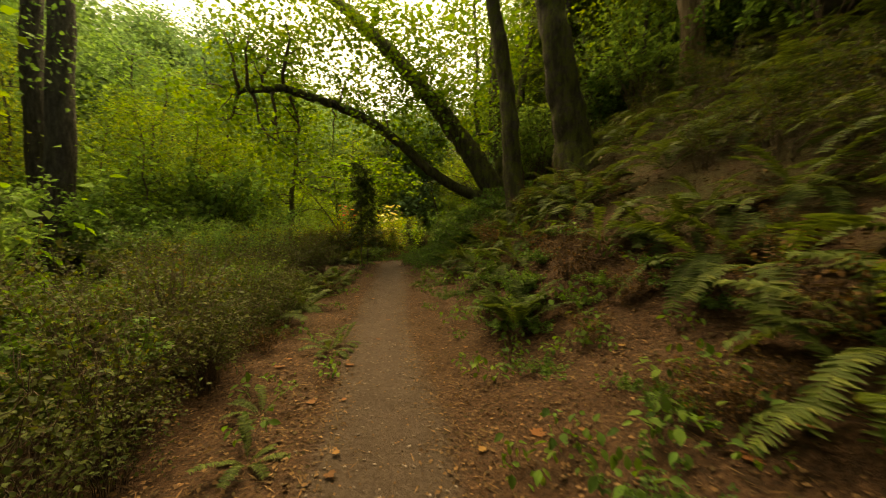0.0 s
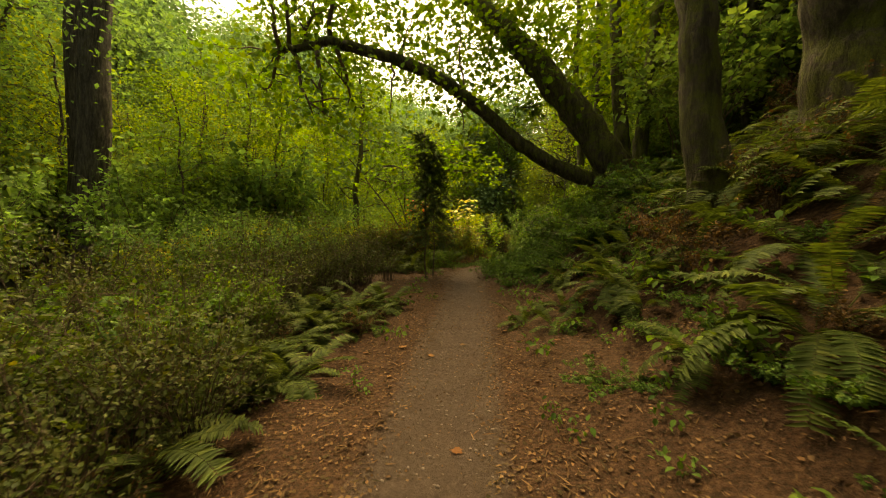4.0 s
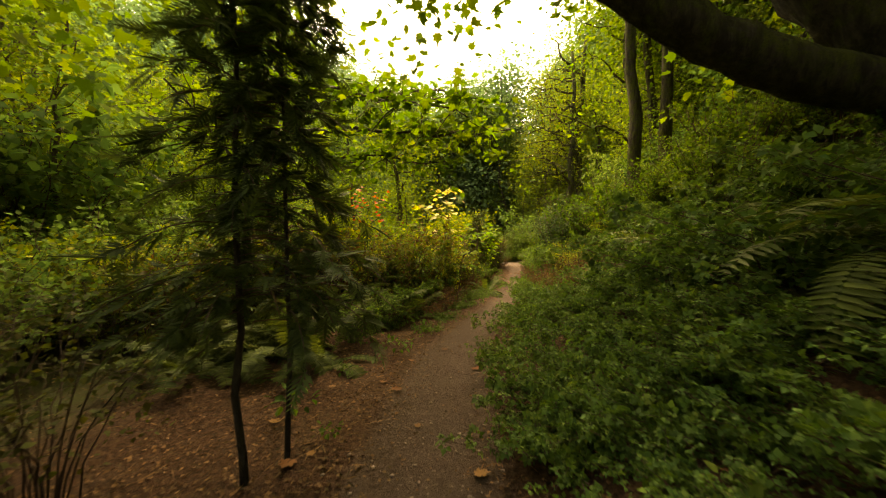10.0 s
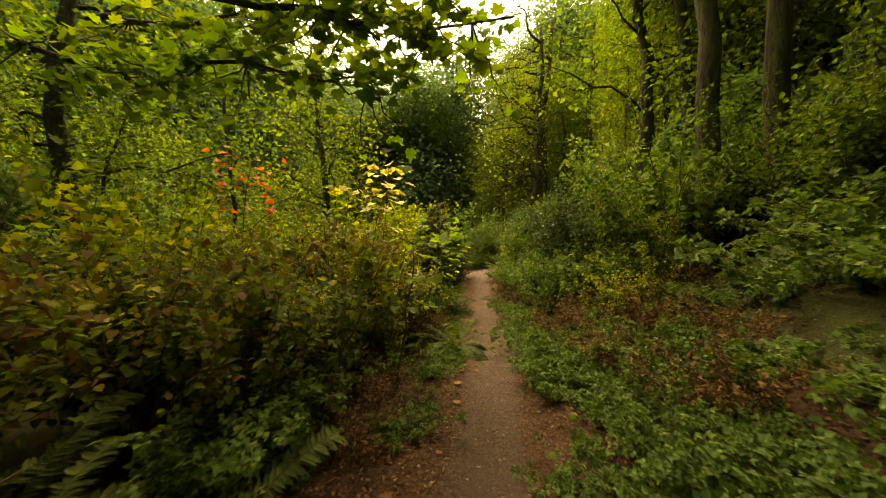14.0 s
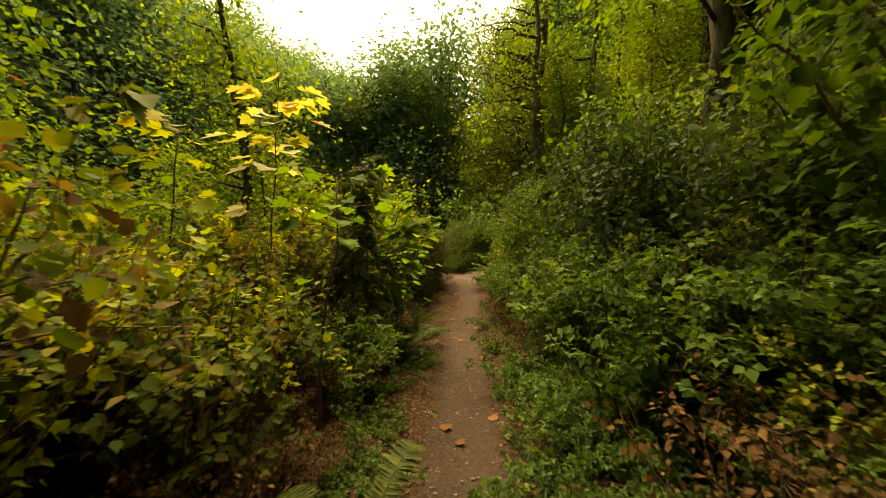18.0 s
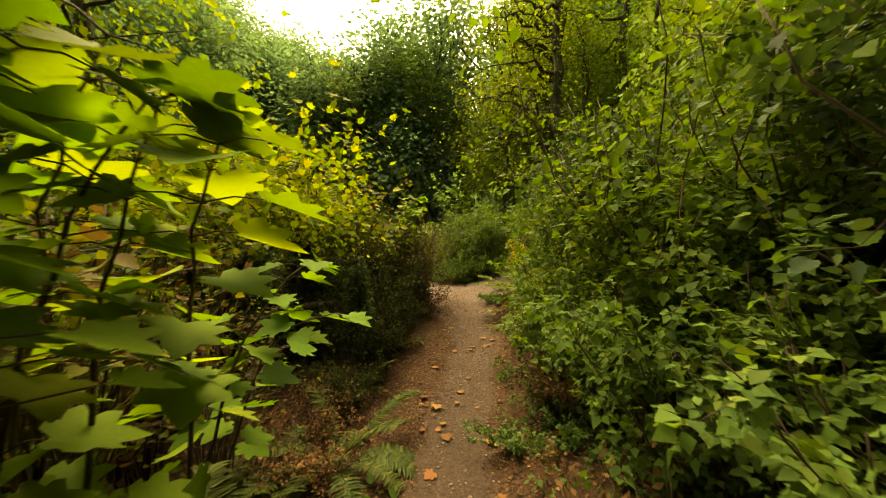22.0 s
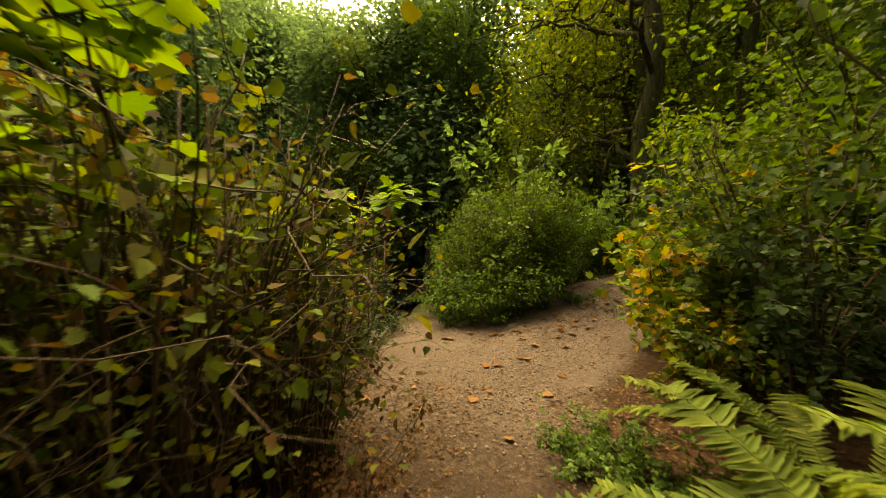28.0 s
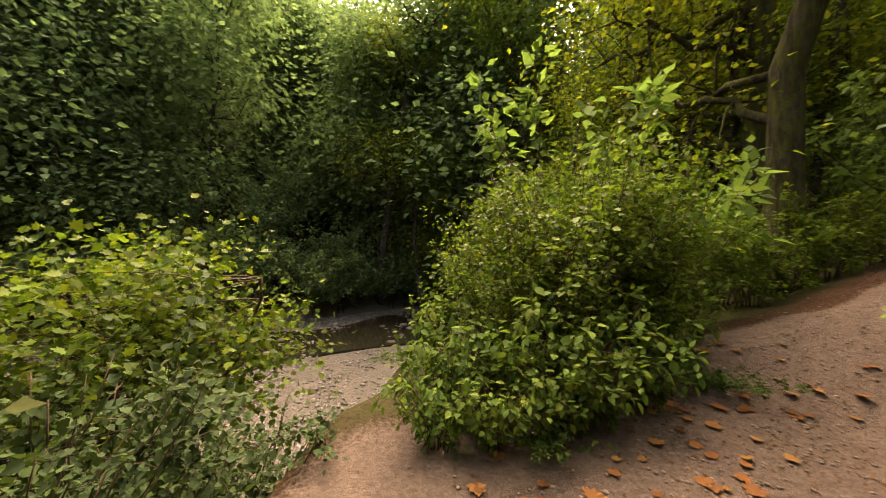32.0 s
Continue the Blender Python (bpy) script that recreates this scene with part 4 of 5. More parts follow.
ferns(strip(5.6, 9.6, -3.1, -1.75, 18, 0.7, 1.0))
ferns(strip(7.0, 9.6, -2.3, -1.2, 8, 0.5, 0.8))
ferns(strip(14.8, 18.4, -2.9, -1.35, 14, 0.85, 1.15))
# same ferns in better light, shown by the lightened frond colour
ferns([(1.0, 31.5, 1.2), (1.25, 32.2, 1.0), (1.1, 30.9, 1.0), (1.5, 31.2, 1.2)], 4)
ferns([(-1.5, 26.0, 0.9), (-1.45, 27.5, 0.9), (-1.5, 21.8, 0.8)], 0)
scatter(FAR_FERNS, strip(-3, 13, 3.4, 9.0, 150, 0.75, 1.1))
scatter(FAR_FERNS, strip(12, 27, 2.6, 9.0, 50, 0.8, 1.25))
scatter(FAR_FERNS, strip(4, 10, -5.0, -2.6, 36, 0.8, 1.15))
scatter(FAR_FERNS, strip(15, 18, -4.5, -2.4, 12, 0.8, 1.1))


# ---- trees ----
def crown(name, tips, per, spread, shape, mat, size, rng, droop=0.5, flat=0.6):
    n = len(tips) * per
    c = np.repeat(np.asarray(tips), per, axis=0)
    pos = c + rng.standard_normal((n, 3)) * np.array([spread, spread, spread * flat])
    way = unit(pos - c + jitter(n, 0.4, rng) - UP * droop * spread)
    face = unit(UP + jitter(n, 0.45, rng))
    return leaves(name, shape, pos, way, face, size * rng.uniform(0.6, 1.25, n), mat)


def make_tree(name, label, group, height, radius, crown_from, reach, limbs, per, spread, shape, mat, size, bark, seed, lean=(0, 0), stems=1, droop=0.5):
    rng = np.random.default_rng(seed)
    ob = empty(name, label, "tree", group)
    tips = []
    for st in range(stems):
        a = rng.uniform(0, 6.28)
        foot = np.array([math.cos(a), math.sin(a), 0]) * (0.0 if stems == 1 else radius * 1.3)
        top = foot * (1 + 3.5 * (stems > 1)) + np.array([lean[0], lean[1], height * rng.uniform(0.86, 1.0)])
        line = wander(foot - UP * 0.3, top, 14, 0.02 * height ** 0.8, rng)
        rad = radius * (0.2 + 0.8 * (1 - np.linspace(0, 1, 14)) ** 0.8)
        rad[0], rad[1] = radius * 1.45, radius * 1.08
        v, f = tube(line, rad, 10, 0.05, rng)
        part("trunk", mesh_from("trunk", v, f, bark, True), ob)
        pieces = []
        for i in range(limbs):
            t = crown_from + (1 - crown_from) * (i + rng.random()) / limbs
            p = np.array([np.interp(t, np.linspace(0, 1, 14), line[:, k]) for k in range(3)])
            b = rng.uniform(0, 6.28)
            l = reach * rng.uniform(0.55, 1.0) * (1.15 - 0.7 * (t - crown_from) / (1 - crown_from))
            e = p + np.array([math.cos(b) * l, math.sin(b) * l, l * rng.uniform(0.1, 0.65)])
            br = wander(p, e, 7, 0.05 * l, rng)
            pieces.append((br, np.linspace(radius * 0.26, 0.008, 7), 4))
            tips += [br[3], br[5], br[6]]
            for _ in range(2):
                j = rng.integers(2, 6)
                e2 = br[j] + rng.standard_normal(3) * l * 0.28
                pieces.append((wander(br[j], e2, 4, 0.03 * l, rng), np.linspace(radius * 0.1, 0.005, 4), 3))
                tips.append(e2)
        part("branchwork", tubes("branchwork", pieces, bark), ob)
    part("crown", crown("crown", tips, per, spread, shape, mat, size, rng, droop), ob)
    return ob


alder = [make_tree("alder_tree", "slender alder with a green leafy crown", "slender trees in the wood", 15, 0.15, 0.25, 2.8, 20, 38, 0.62, BROAD, CANOPY, 0.16, BARK_GREY, 100 + i, (0.8 * (i - 1), 0.5)) for i in range(3)]
bigleaf = [make_tree("maple_tree", "mossy maple with a broad yellow-green crown", "maples on the slope", 17, 0.25, 0.25, 4.0, 20, 40, 0.75, BROAD, MAPLE, 0.2, BARK, 110 + i, (1.0, -0.6), 1 + i) for i in range(2)]
flat_alder = [make_tree("alder_tree", "slender alder with a green leafy crown over the flat", "slender trees in the wood", 15, 0.15, 0.2, 2.8, 22, 44, 0.6, BROAD, WOOD_LEAF, 0.15, BARK_GREY, 104 + i, (0.8 * (i - 1), 0.5)) for i in range(2)]
# far trees wear the hazed leaf colour, there is no haze in the air
far_trees = [make_tree("far_tree", "tall broadleaf tree on the far hillside, haze painted into its leaves", "far trees across the valley", 18, 0.2, 0.15, 4.2, 26, 54, 1.0, BROAD, FAR_HAZE_LEAF, 0.32, BARK_GREY, 120 + i) for i in range(3)]
young = [make_tree("young_tree", "young broadleaf tree with light green leaves", "young trees on the flat", 8, 0.07, 0.12, 2.0, 20, 34, 0.5, BROAD, CANOPY, 0.12, BARK_GREY, 150 + i) for i in range(2)]


def sky_gap(spots, pad=0.0):
    """Keeps tall trees out of the open sky above the stream's bend."""
    return [q for q in spots if not (q[1] > 40 and 0.08 - pad < (q[0] + 0.2) / (q[1] - 31.0) < 0.19 + pad)]


scatter(young, open_view(strip(7, 24, -17, -8.5, 24, 0.8, 1.2), 2.0), 0.1, 6)
scatter(young, strip(24, 36, -16, -6, 10, 0.7, 1.0), 0.1, 6)
scatter(young, strip(10, 34, 6, 14, 26, 0.7, 1.1), 0.1, 6)
scatter(alder, strip(8, 40, 6.5, 20, 44, 0.8, 1.2), 0.1, 5)
scatter(bigleaf, strip(6, 38, 8, 24, 24, 0.8, 1.2), 0.1, 5)
scatter(alder, strip(-14, 4, 7, 22, 10, 0.8, 1.2), 0.1, 5)
scatter(bigleaf, [(5.9, 18.5, 0.9), (6.9, 22.0, 0.9), (6.6, 15.8, 0.85), (5.6, 24.6, 0.8)], 0.1, 4)
# unseen maples behind the walk's start, added to shade the ground
scatter(bigleaf, strip(-20, -6, -14, 14, 9, 0.8, 1.1), 0.1, 3)
scatter(alder, sky_gap(strip(42, 64, -3, 14, 30, 0.9, 1.3)), 0.1, 6)
scatter(bigleaf, sky_gap(strip(44, 70, 0, 16, 12, 0.9, 1.2)), 0.1, 6)
scatter(flat_alder, open_view(strip(-4, 36, -26, -15, 38, 0.8, 1.15)), 0.1, 6)
# more maples out of view behind the start, added for their shade
scatter(bigleaf, strip(-9, -3, 5, 9.5, 4, 0.9, 1.15), 0.1, 4)
# those beside and behind the start are unseen, added to shade the near ground
scatter(bigleaf, [(-7.0, 31.0, 0.75), (4.4, 27.5, 0.9), (-8.5, 1.0, 0.95), (-6.2, -2.5, 0.95), (-8.5, -5, 1.0), (-4, -11, 1.0), (6, -10, 1.0), (-9.5, 23.5, 0.8)], 0.1, 4)
scatter(alder, sky_gap([(1.2, 45.5, 1.1), (3.4, 48, 1.25), (1.8, 52, 1.3), (5.0, 50, 1.3), (0.6, 57, 1.4), (4.0, 58, 1.4), (7.0, 54, 1.4), (2.4, 62, 1.4), (5.8, 47, 1.2), (-2.2, 63, 1.3)]), 0.1, 6)
scatter(alder, sky_gap([(-6.5, 55, 1.0), (-1.5, 58, 0.9), (1.5, 52, 0.9), (-10, 58, 1.05), (3.5, 60, 1.0)]), 0.1, 6)
scatter(alder, [(8.0, 47, 1.0), (9.5, 50, 1.1), (11, 46, 1.0), (12.5, 50, 1.1)], 0.1, 6)
scatter(young, [(8.5, 44.5, 0.7), (11, 44.5, 0.8), (12, 42, 0.8)], 0.1, 6)
scatter(young, [(1.6, 47, 0.8), (3.4, 50, 0.8), (4.6, 54, 0.9), (2.6, 56, 0.9), (6.2, 60, 1.0), (4.0, 64, 1.1)], 0.1, 6)
spots = []
while len(spots) < 175:
    x, y = RNG.uniform(-75, 8), RNG.uniform(-20, 110)
    s = float(stream_side(x, y))
    if 4.5 < s < 36:
        spots.append((x, y, RNG.uniform(0.95, 1.45)))


def skyline(spots, tall):
    """Lowers the trees under the notch of open sky that the valley leaves."""
    out = []
    for x, y, s in spots:
        d = max(y - 19.4, 1.0)
        if -0.4 < (x + 1.1) / d < -0.14:
            s = min(s, max(0.35, (2.0 + 0.51 * math.hypot(x + 1.1, d) - gz(x, y)) / tall))
        out.append((x, y, s))
    return out


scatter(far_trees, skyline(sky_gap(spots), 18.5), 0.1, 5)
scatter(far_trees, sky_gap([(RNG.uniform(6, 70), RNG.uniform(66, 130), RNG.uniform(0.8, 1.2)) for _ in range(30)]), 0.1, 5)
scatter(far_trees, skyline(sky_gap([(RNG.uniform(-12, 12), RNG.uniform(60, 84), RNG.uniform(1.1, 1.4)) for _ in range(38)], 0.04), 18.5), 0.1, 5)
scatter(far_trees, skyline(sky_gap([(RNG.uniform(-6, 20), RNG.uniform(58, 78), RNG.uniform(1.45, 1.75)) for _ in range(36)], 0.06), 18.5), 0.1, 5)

# single trunks that stand out
pair = empty("twin_trunk_tree", "two tall dark trunks standing close together", "tree")
for i, (x, y, r, h) in enumerate(((-13.35, 13.05, 0.42, 19), (-14.95, 13.6, 0.36, 18))):
    v, f = tube(wander((x, y, gz(x, y) - 0.3), (x + 0.2 - 0.3 * i, y, h), 16, 0.06), np.linspace(r * 1.15, r * 0.6, 16), 12, 0.05)
    part("trunk", mesh_from("trunk", v, f, BARK_GREY, True), pair)
tips = [np.array([-14 + RNG.uniform(-3.5, 3.0), 13.3 + RNG.uniform(-3, 3), RNG.uniform(6.5, 17)]) for _ in range(60)]
part("crown", crown("crown", tips, 40, 0.8, BROAD, WOOD_LEAF, 0.18, RNG), pair)

for label, x, y, tx, ty, r in (("thick mossy maple trunk on the slope", 3.55, 9.05, 1.6, 9.6, 0.45), ("mossy maple trunk standing among ferns on the slope", 2.15, 9.4, 0.75, 10.2, 0.25)):
    stem = empty("large_maple_trunk", label, "tree")
    v, f = tube(wander((x, y, gz(x, y) - 0.4), (tx, ty, 15), 60, 0.025), np.interp(np.linspace(0, 1, 60), [0, 0.1, 0.25, 1], [1.4 * r, r, 0.85 * r, 0.4 * r]), 22, 0.035)
    part("trunk", mesh_from("trunk", v, f, BARK, True), stem)
    # crown widened over the trail, mostly above view, to shade the ground beneath
    tips = [np.array([tx - 0.5 + RNG.uniform(-5.5, 5), 7.5 + RNG.uniform(-7, 5), RNG.uniform(8.5, 15)]) for _ in range(36)]
    part("crown", crown("crown", tips, 40, 0.8, CUT_LEAF, MAPLE, 0.2, RNG), stem)


def build_snag():
    ob = empty("broken_snag", "bare splintered snag of a dead tree", "snag")
    x, y = 6.3, 9.1
    z = gz(x, y)
    for i, (dx, dy, r, h) in enumerate(((0, 0, 0.2, 5.6), (0.3, 0.1, 0.13, 4.8), (0.18, -0.16, 0.1, 5.2))):
        v, f = tube(wander((x + dx, y + dy, z - 0.3), (x + dx * 1.3, y + dy, z + h), 10, 0.03), np.linspace(r * 1.1, r * 0.75, 10), 9, 0.1)
        v[-2, 2] += 0.7
        part("splinter" if i else "trunk", mesh_from("trunk", v, f, BARK_PALE), ob)


build_snag()


def build_leaning_maple():
    """The old maple that leans over the trail from the bank."""
    rng = np.random.default_rng(5)
    ob = empty("leaning_maple", "old mossy maple with a low limb reaching over the trail", "tree")
    root = np.array([2.75, 14.9, gz(2.75, 14.9) - 0.5])
    fork = np.array([2.45, 14.85, 3.3])
    along = np.linspace(0, 1, 36)
    bend = np.linspace(0, 1, 8)
    low_line = np.stack([np.interp(along, bend, [2.5, 1.4, 0.45, -0.5, -1.35, -2.5, -3.9, -5.3]), np.interp(along, bend, [14.95, 15.0, 14.95, 14.85, 14.65, 14.2, 13.75, 13.55]), np.interp(along, bend, [3.2, 3.52, 3.98, 4.62, 5.42, 6.2, 6.75, 7.08])], -1)
    for _ in range(3):
        low_line[1:-1] = (low_line[:-2] + 2 * low_line[1:-1] + low_line[2:]) / 4
    limbs = {
        "low_limb": (low_line, (0.23, 0.15)),
        "leaning_stem": (bezier((2.6, 14.95, 3.2), (1.6, 15.2, 5.3), (-1.2, 16.3, 9.6), (-5.2, 17.8, 13.5), 44), (0.5, 0.24)),
        "upright_stem": (bezier((2.8, 15.3, 2.8), (2.9, 16.4, 4.8), (2.6, 17.0, 8.3), (2.7, 17.4, 15.0), 40), (0.26, 0.12)),
        "side_stem": (bezier((3.0, 15.4, 2.8), (3.5, 16.6, 4.8), (3.8, 17.2, 9.0), (5.1, 17.8, 14.0), 36), (0.24, 0.11)),
    }
    v, f = tube(np.array([root, root + (fork - root) * 0.5 + (0.1, 0, 0), fork, fork + (-0.05, 0, 0.35)]), (0.75, 0.6, 0.5, 0.3), 14, 0.07, rng)
    part("root_flare", mesh_from("root_flare", v, f, BARK, True), ob)
    for name, (line, (a, b)) in limbs.items():
        n = len(line)
        line = line + np.vstack([np.zeros((2, 3)), jitter(n - 2, 0.018, rng)])
        v, f = tube(line, np.linspace(a, b, n), 16, 0.05, rng)
        part(name, mesh_from(name, v, f, BARK, True), ob)
    end = limbs["low_limb"][0][-1]
    outer = bezier(end, (-6.0, 13.55, 7.35), (-6.8, 13.7, 7.1), (-7.5, 13.8, 7.25), 12) + jitter(12, 0.03, rng)
    outer[0] = end
    v, f = tube(outer, np.linspace(0.16, 0.08, 12), 9, 0.07, rng)
    part("outer_limb", mesh_from("outer_limb", v, f, BARK, True), ob)
    twigs, tips = [], []
    for k, (dx, dz, l) in ((11, (-0.2, 1.0, 2.0)), (11, (-0.9, 0.3, 1.3)), (10, (-0.35, -1.0, 1.3)), (9, (0.45, -1.0, 2.1)), (6, (0.1, 1.0, 1.5)), (4, (0.15, -1.0, 2.0)), (9, (0.2, 1.0, 1.8)), (2, (0.1, 1.0, 2.4)), (1, (0.05, -1.0, 1.6))):
        e = outer[k] + np.array([dx * l, rng.uniform(-0.5, 0.5), dz * l])
        w = wander(outer[k], e, 8, 0.07, rng)
        twigs.append((w, np.linspace(0.075, 0.018, 8), 6))
        for _ in range(3):
            j = rng.integers(2, 7)
            e2 = w[j] + rng.standard_normal(3) * 0.5
            twigs.append((wander(w[j], e2, 5, 0.04, rng), np.linspace(0.03, 0.008, 5), 4))
            tips.append(e2)
        tips.append(e)
    low = limbs["low_limb"][0]
    for k, l, s in ((22, 1.8, 1), (30, 1.9, -1), (29, 1.6, 1), (23, 1.1, -1), (18, 0.7, -1)):
        w = wander(low[k], low[k] + (rng.uniform(-0.3, 0.3), rng.uniform(-0.4, 0.4), s * l), 8, 0.05, rng)
        twigs.append((w, np.linspace(0.04, 0.012, 8), 4))
    part("twigwork", tubes("twigwork", twigs, TWIG), ob, "bare dark hanging twigs")
    # leafy branches of the crown
    clumps = list(tips)
    for line, n in ((limbs["leaning_stem"][0][20:], 60), (limbs["upright_stem"][0][18:], 46), (limbs["side_stem"][0][18:], 36)):
        for _ in range(n):
            clumps.append(line[rng.integers(len(line))] + rng.standard_normal(3) * (1.7, 1.7, 1.1))
    for _ in range(100):
        clumps.append(np.array([rng.uniform(-11.0, -0.5), rng.uniform(12.5, 18.5), rng.uniform(4.0, 11)]))
    high = [np.array([rng.uniform(-8.5, 1.5), rng.uniform(14.0, 18.5), rng.uniform(6.8, 13)]) for _ in range(150)]
    part("crown", crown("crown", high, 60, 0.42, MAPLE_LEAF, MAPLE, 0.15, rng), ob, "dense green maple leaves high over the trail")
    part("crown", crown("crown", clumps, 28, 0.5, MAPLE_LEAF, MAPLE, 0.17, rng), ob, "green maple leaves with light showing through")


build_leaning_maple()


def hanging_branch(ob_label, a, b, drops, leaf_size, seed):
    """A leafy maple branch that hangs into view over the thicket."""
    rng = np.random.default_rng(seed)
    ob = empty("hanging_maple_branch", ob_label, "branch")
    line = wander(a, b, 12, 0.08, rng)
    v, f = tube(line, np.linspace(0.05, 0.012, 12), 6, 0.06, rng)
    part("branch", mesh_from("branch", v, f, BARK_GREY, True), ob)
    pieces, pos, ways = [], [], []
    for _ in range(drops):
        j = rng.integers(2, 12)
        e = line[j] + np.array([rng.uniform(-0.9, 0.9), rng.uniform(-0.8, 0.8), rng.uniform(-0.9, 0.35)])
        tw = wander(line[j], e, 6, 0.04, rng)
        pieces.append((tw, np.linspace(0.014, 0.003, 6), 4))
        for k in range(11):
            p = tw[rng.integers(1, 6)]
            w = unit(rng.standard_normal(3) * (1, 1, 0.4) + (0, 0, -0.25))
            pos.append(p + w * 0.08)
            ways.append(w)
    part("twigwork", tubes("twigwork", pieces, TWIG), ob)
    part("foliage", leaves("foliage", MAPLE_BLADE, pos, ways, unit(UP + jitter(len(pos), 0.4, rng)), leaf_size * rng.uniform(0.6, 1.15, len(pos)), MAPLE), ob)


hanging_branch("leafy maple branch hanging over the thicket", (-7.5, 20.5, 6.5), (-2.0, 18.0, 4.5), 44, 0.17, 11)
hanging_branch("leafy maple branch hanging over the thicket", (-5.5, 22.5, 7.0), (-1.6, 19.6, 5.3), 36, 0.17, 12)
hanging_branch("leafy maple branch hanging over the thicket", (-8.0, 21.2, 4.7), (-2.6, 20.4, 4.1), 44, 0.16, 14)
hanging_branch("leafy maple branch hanging over the thicket", (-7.0, 21.6, 5.4), (-2.0, 20.8, 4.9), 44, 0.16, 15)
hanging_branch("leafy maple branch hanging over the thicket", (-5.0, 20.2, 5.0), (-0.9, 20.6, 4.9), 34, 0.16, 16)
hanging_branch("leafy maple branch hanging from the slope over the trail", (3.4, 17.5, 7.0), (-0.5, 16.5, 6.2), 30, 0.17, 13)


def vine_maple(roots, box, clumps, leaf_mat, label, seed):
    """Crooked stems that carry a low leafy roof beside the trail."""
    rng = np.random.default_rng(seed)
    ob = empty("vine_maple", label, "tree", "vine maples over the thicket")
    lo, hi = np.array(box[0], float), np.array(box[1], float)
    tips, pieces = [], []
    for x, y in roots:
        a = np.array([x, y, gz(x, y) - 0.1])
        top = lo + (hi - lo) * rng.uniform(0.3, 0.9, 3)
        stem_line = bezier(a, a + UP * 1.6, top - UP * 0.8 + rng.standard_normal(3) * 0.3, top, 14) + jitter(14, 0.02, rng)
        v, f = tube(stem_line, np.linspace(0.05, 0.018, 14), 7, 0.06, rng)
        part("stem", mesh_from("stem", v, f, TWIG, True), ob)
        for _ in range(clumps // len(roots)):
            e = lo + (hi - lo) * rng.random(3)
            j = rng.integers(6, 14)
            pieces.append((wander(stem_line[j], e, 7, 0.06, rng), np.linspace(0.009, 0.003, 7), 4))
            tips += [e, pieces[-1][0][4]]
    part("twigwork", tubes("twigwork", pieces, TWIG), ob)
    part("crown", crown("crown", tips, 32, 0.3, MAPLE_LEAF, leaf_mat, 0.09, rng, 0.6, 0.6), ob, "green, yellow and browning maple leaves")


vine_maple([(-3.2, 27.6), (-3.5, 29.2), (-3.0, 30.6)], ((-4.8, 28.0, 2.1), (-1.8, 31.2, 3.6)), 70, MAPLE_YELLOW, "vine maple with turning leaves leaning over dark undergrowth", 71)
vine_maple([(-4.2, 36.5), (-4.9, 37.3), (-4.0, 37.6)], ((-6.0, 35.6, 0.1), (-3.1, 38.4, 2.3)), 90, BUSH_LEAF, "young maple on the stream bank with green and yellowing leaves", 73)
vine_maple([(-4.2, 31.0), (-3.4, 32.2)], ((-5.2, 30.8, 2.2), (-2.1, 33.0, 3.6)), 44, TURNING, "vine maple with browning leaves above the stream bank", 72)

# two trunks above the ground cover
for x, y, r, tx, ty in ((2.75, 22.3, 0.17, 2.3, 22.6), (3.1, 21.6, 0.15, 3.4, 22.0), (4.6, 25.5, 0.16, 4.3, 26)):
    ob = empty("slope_tree", "dark mossy trunk rising from the undergrowth", "tree", "trunks on the slope")
    v, f = tube(wander((x, y, gz(x, y) - 0.3), (tx, ty, gz(x, y) + 17), 14, 0.07), np.linspace(r * 1.1, r * 0.4, 14), 10, 0.06)
    part("trunk", mesh_from("trunk", v, f, BARK, True), ob)
    tips = [np.array([tx + RNG.uniform(-3, 3), ty + RNG.uniform(-3, 3), gz(x, y) + RNG.uniform(7.5, 17)]) for _ in range(50)]
    part("crown", crown("crown", tips, 30, 0.6, CUT_LEAF, MAPLE, 0.18, RNG), ob)


def gnarled(x, y, r, h, reach, count, seed, away, thin=34):
    """An old maple with crooked bare limbs and a thin crown."""
    rng = np.random.default_rng(seed)
    ob = empty("gnarled_maple", "old maple with crooked dark limbs and thin yellowish leaves", "tree", "old maples beyond the clearing")
    z = gz(x, y)
    line = wander((x, y, z - 0.3), (x + 0.4, y, z + h), 16, 0.12, rng)
    v, f = tube(line, np.interp(np.linspace(0, 1, 16), [0, 0.08, 1], [r * 1.4, r, r * 0.3]), 12, 0.06, rng)
    part("trunk", mesh_from("trunk", v, f, BARK, True), ob)
    tips, twigs = [], []
    for i in range(count):
        p = line[3 + (i * 12) // count]
        a = away + rng.uniform(-1.1, 1.1)
        l = reach * rng.uniform(0.6, 1.0)
        br = wander(p, p + np.array([math.cos(a) * l, math.sin(a) * l, l * rng.uniform(-0.1, 0.5)]), 10, 0.09 * l ** 0.5, rng)
        v, f = tube(br, np.linspace(r * 0.34, 0.02, 10), 7, 0.06, rng)
        part("limb", mesh_from("limb", v, f, BARK, True), ob)
        for _ in range(7):
            j = rng.integers(3, 10)
            e = br[j] + rng.standard_normal(3) * (0.9, 0.9, 0.8)
            twigs.append((wander(br[j], e, 6, 0.07, rng), np.linspace(0.03, 0.006, 6), 4))
            tips += [e, br[j]]
    part("twigwork", tubes("twigwork", twigs, BARK), ob)
    part("crown", crown("crown", tips, thin, 0.7, BROAD, CANOPY, 0.17, rng), ob)


gnarled(6.3, 45.5, 0.42, 19, 5.5, 12, 1, 3.0, 20)
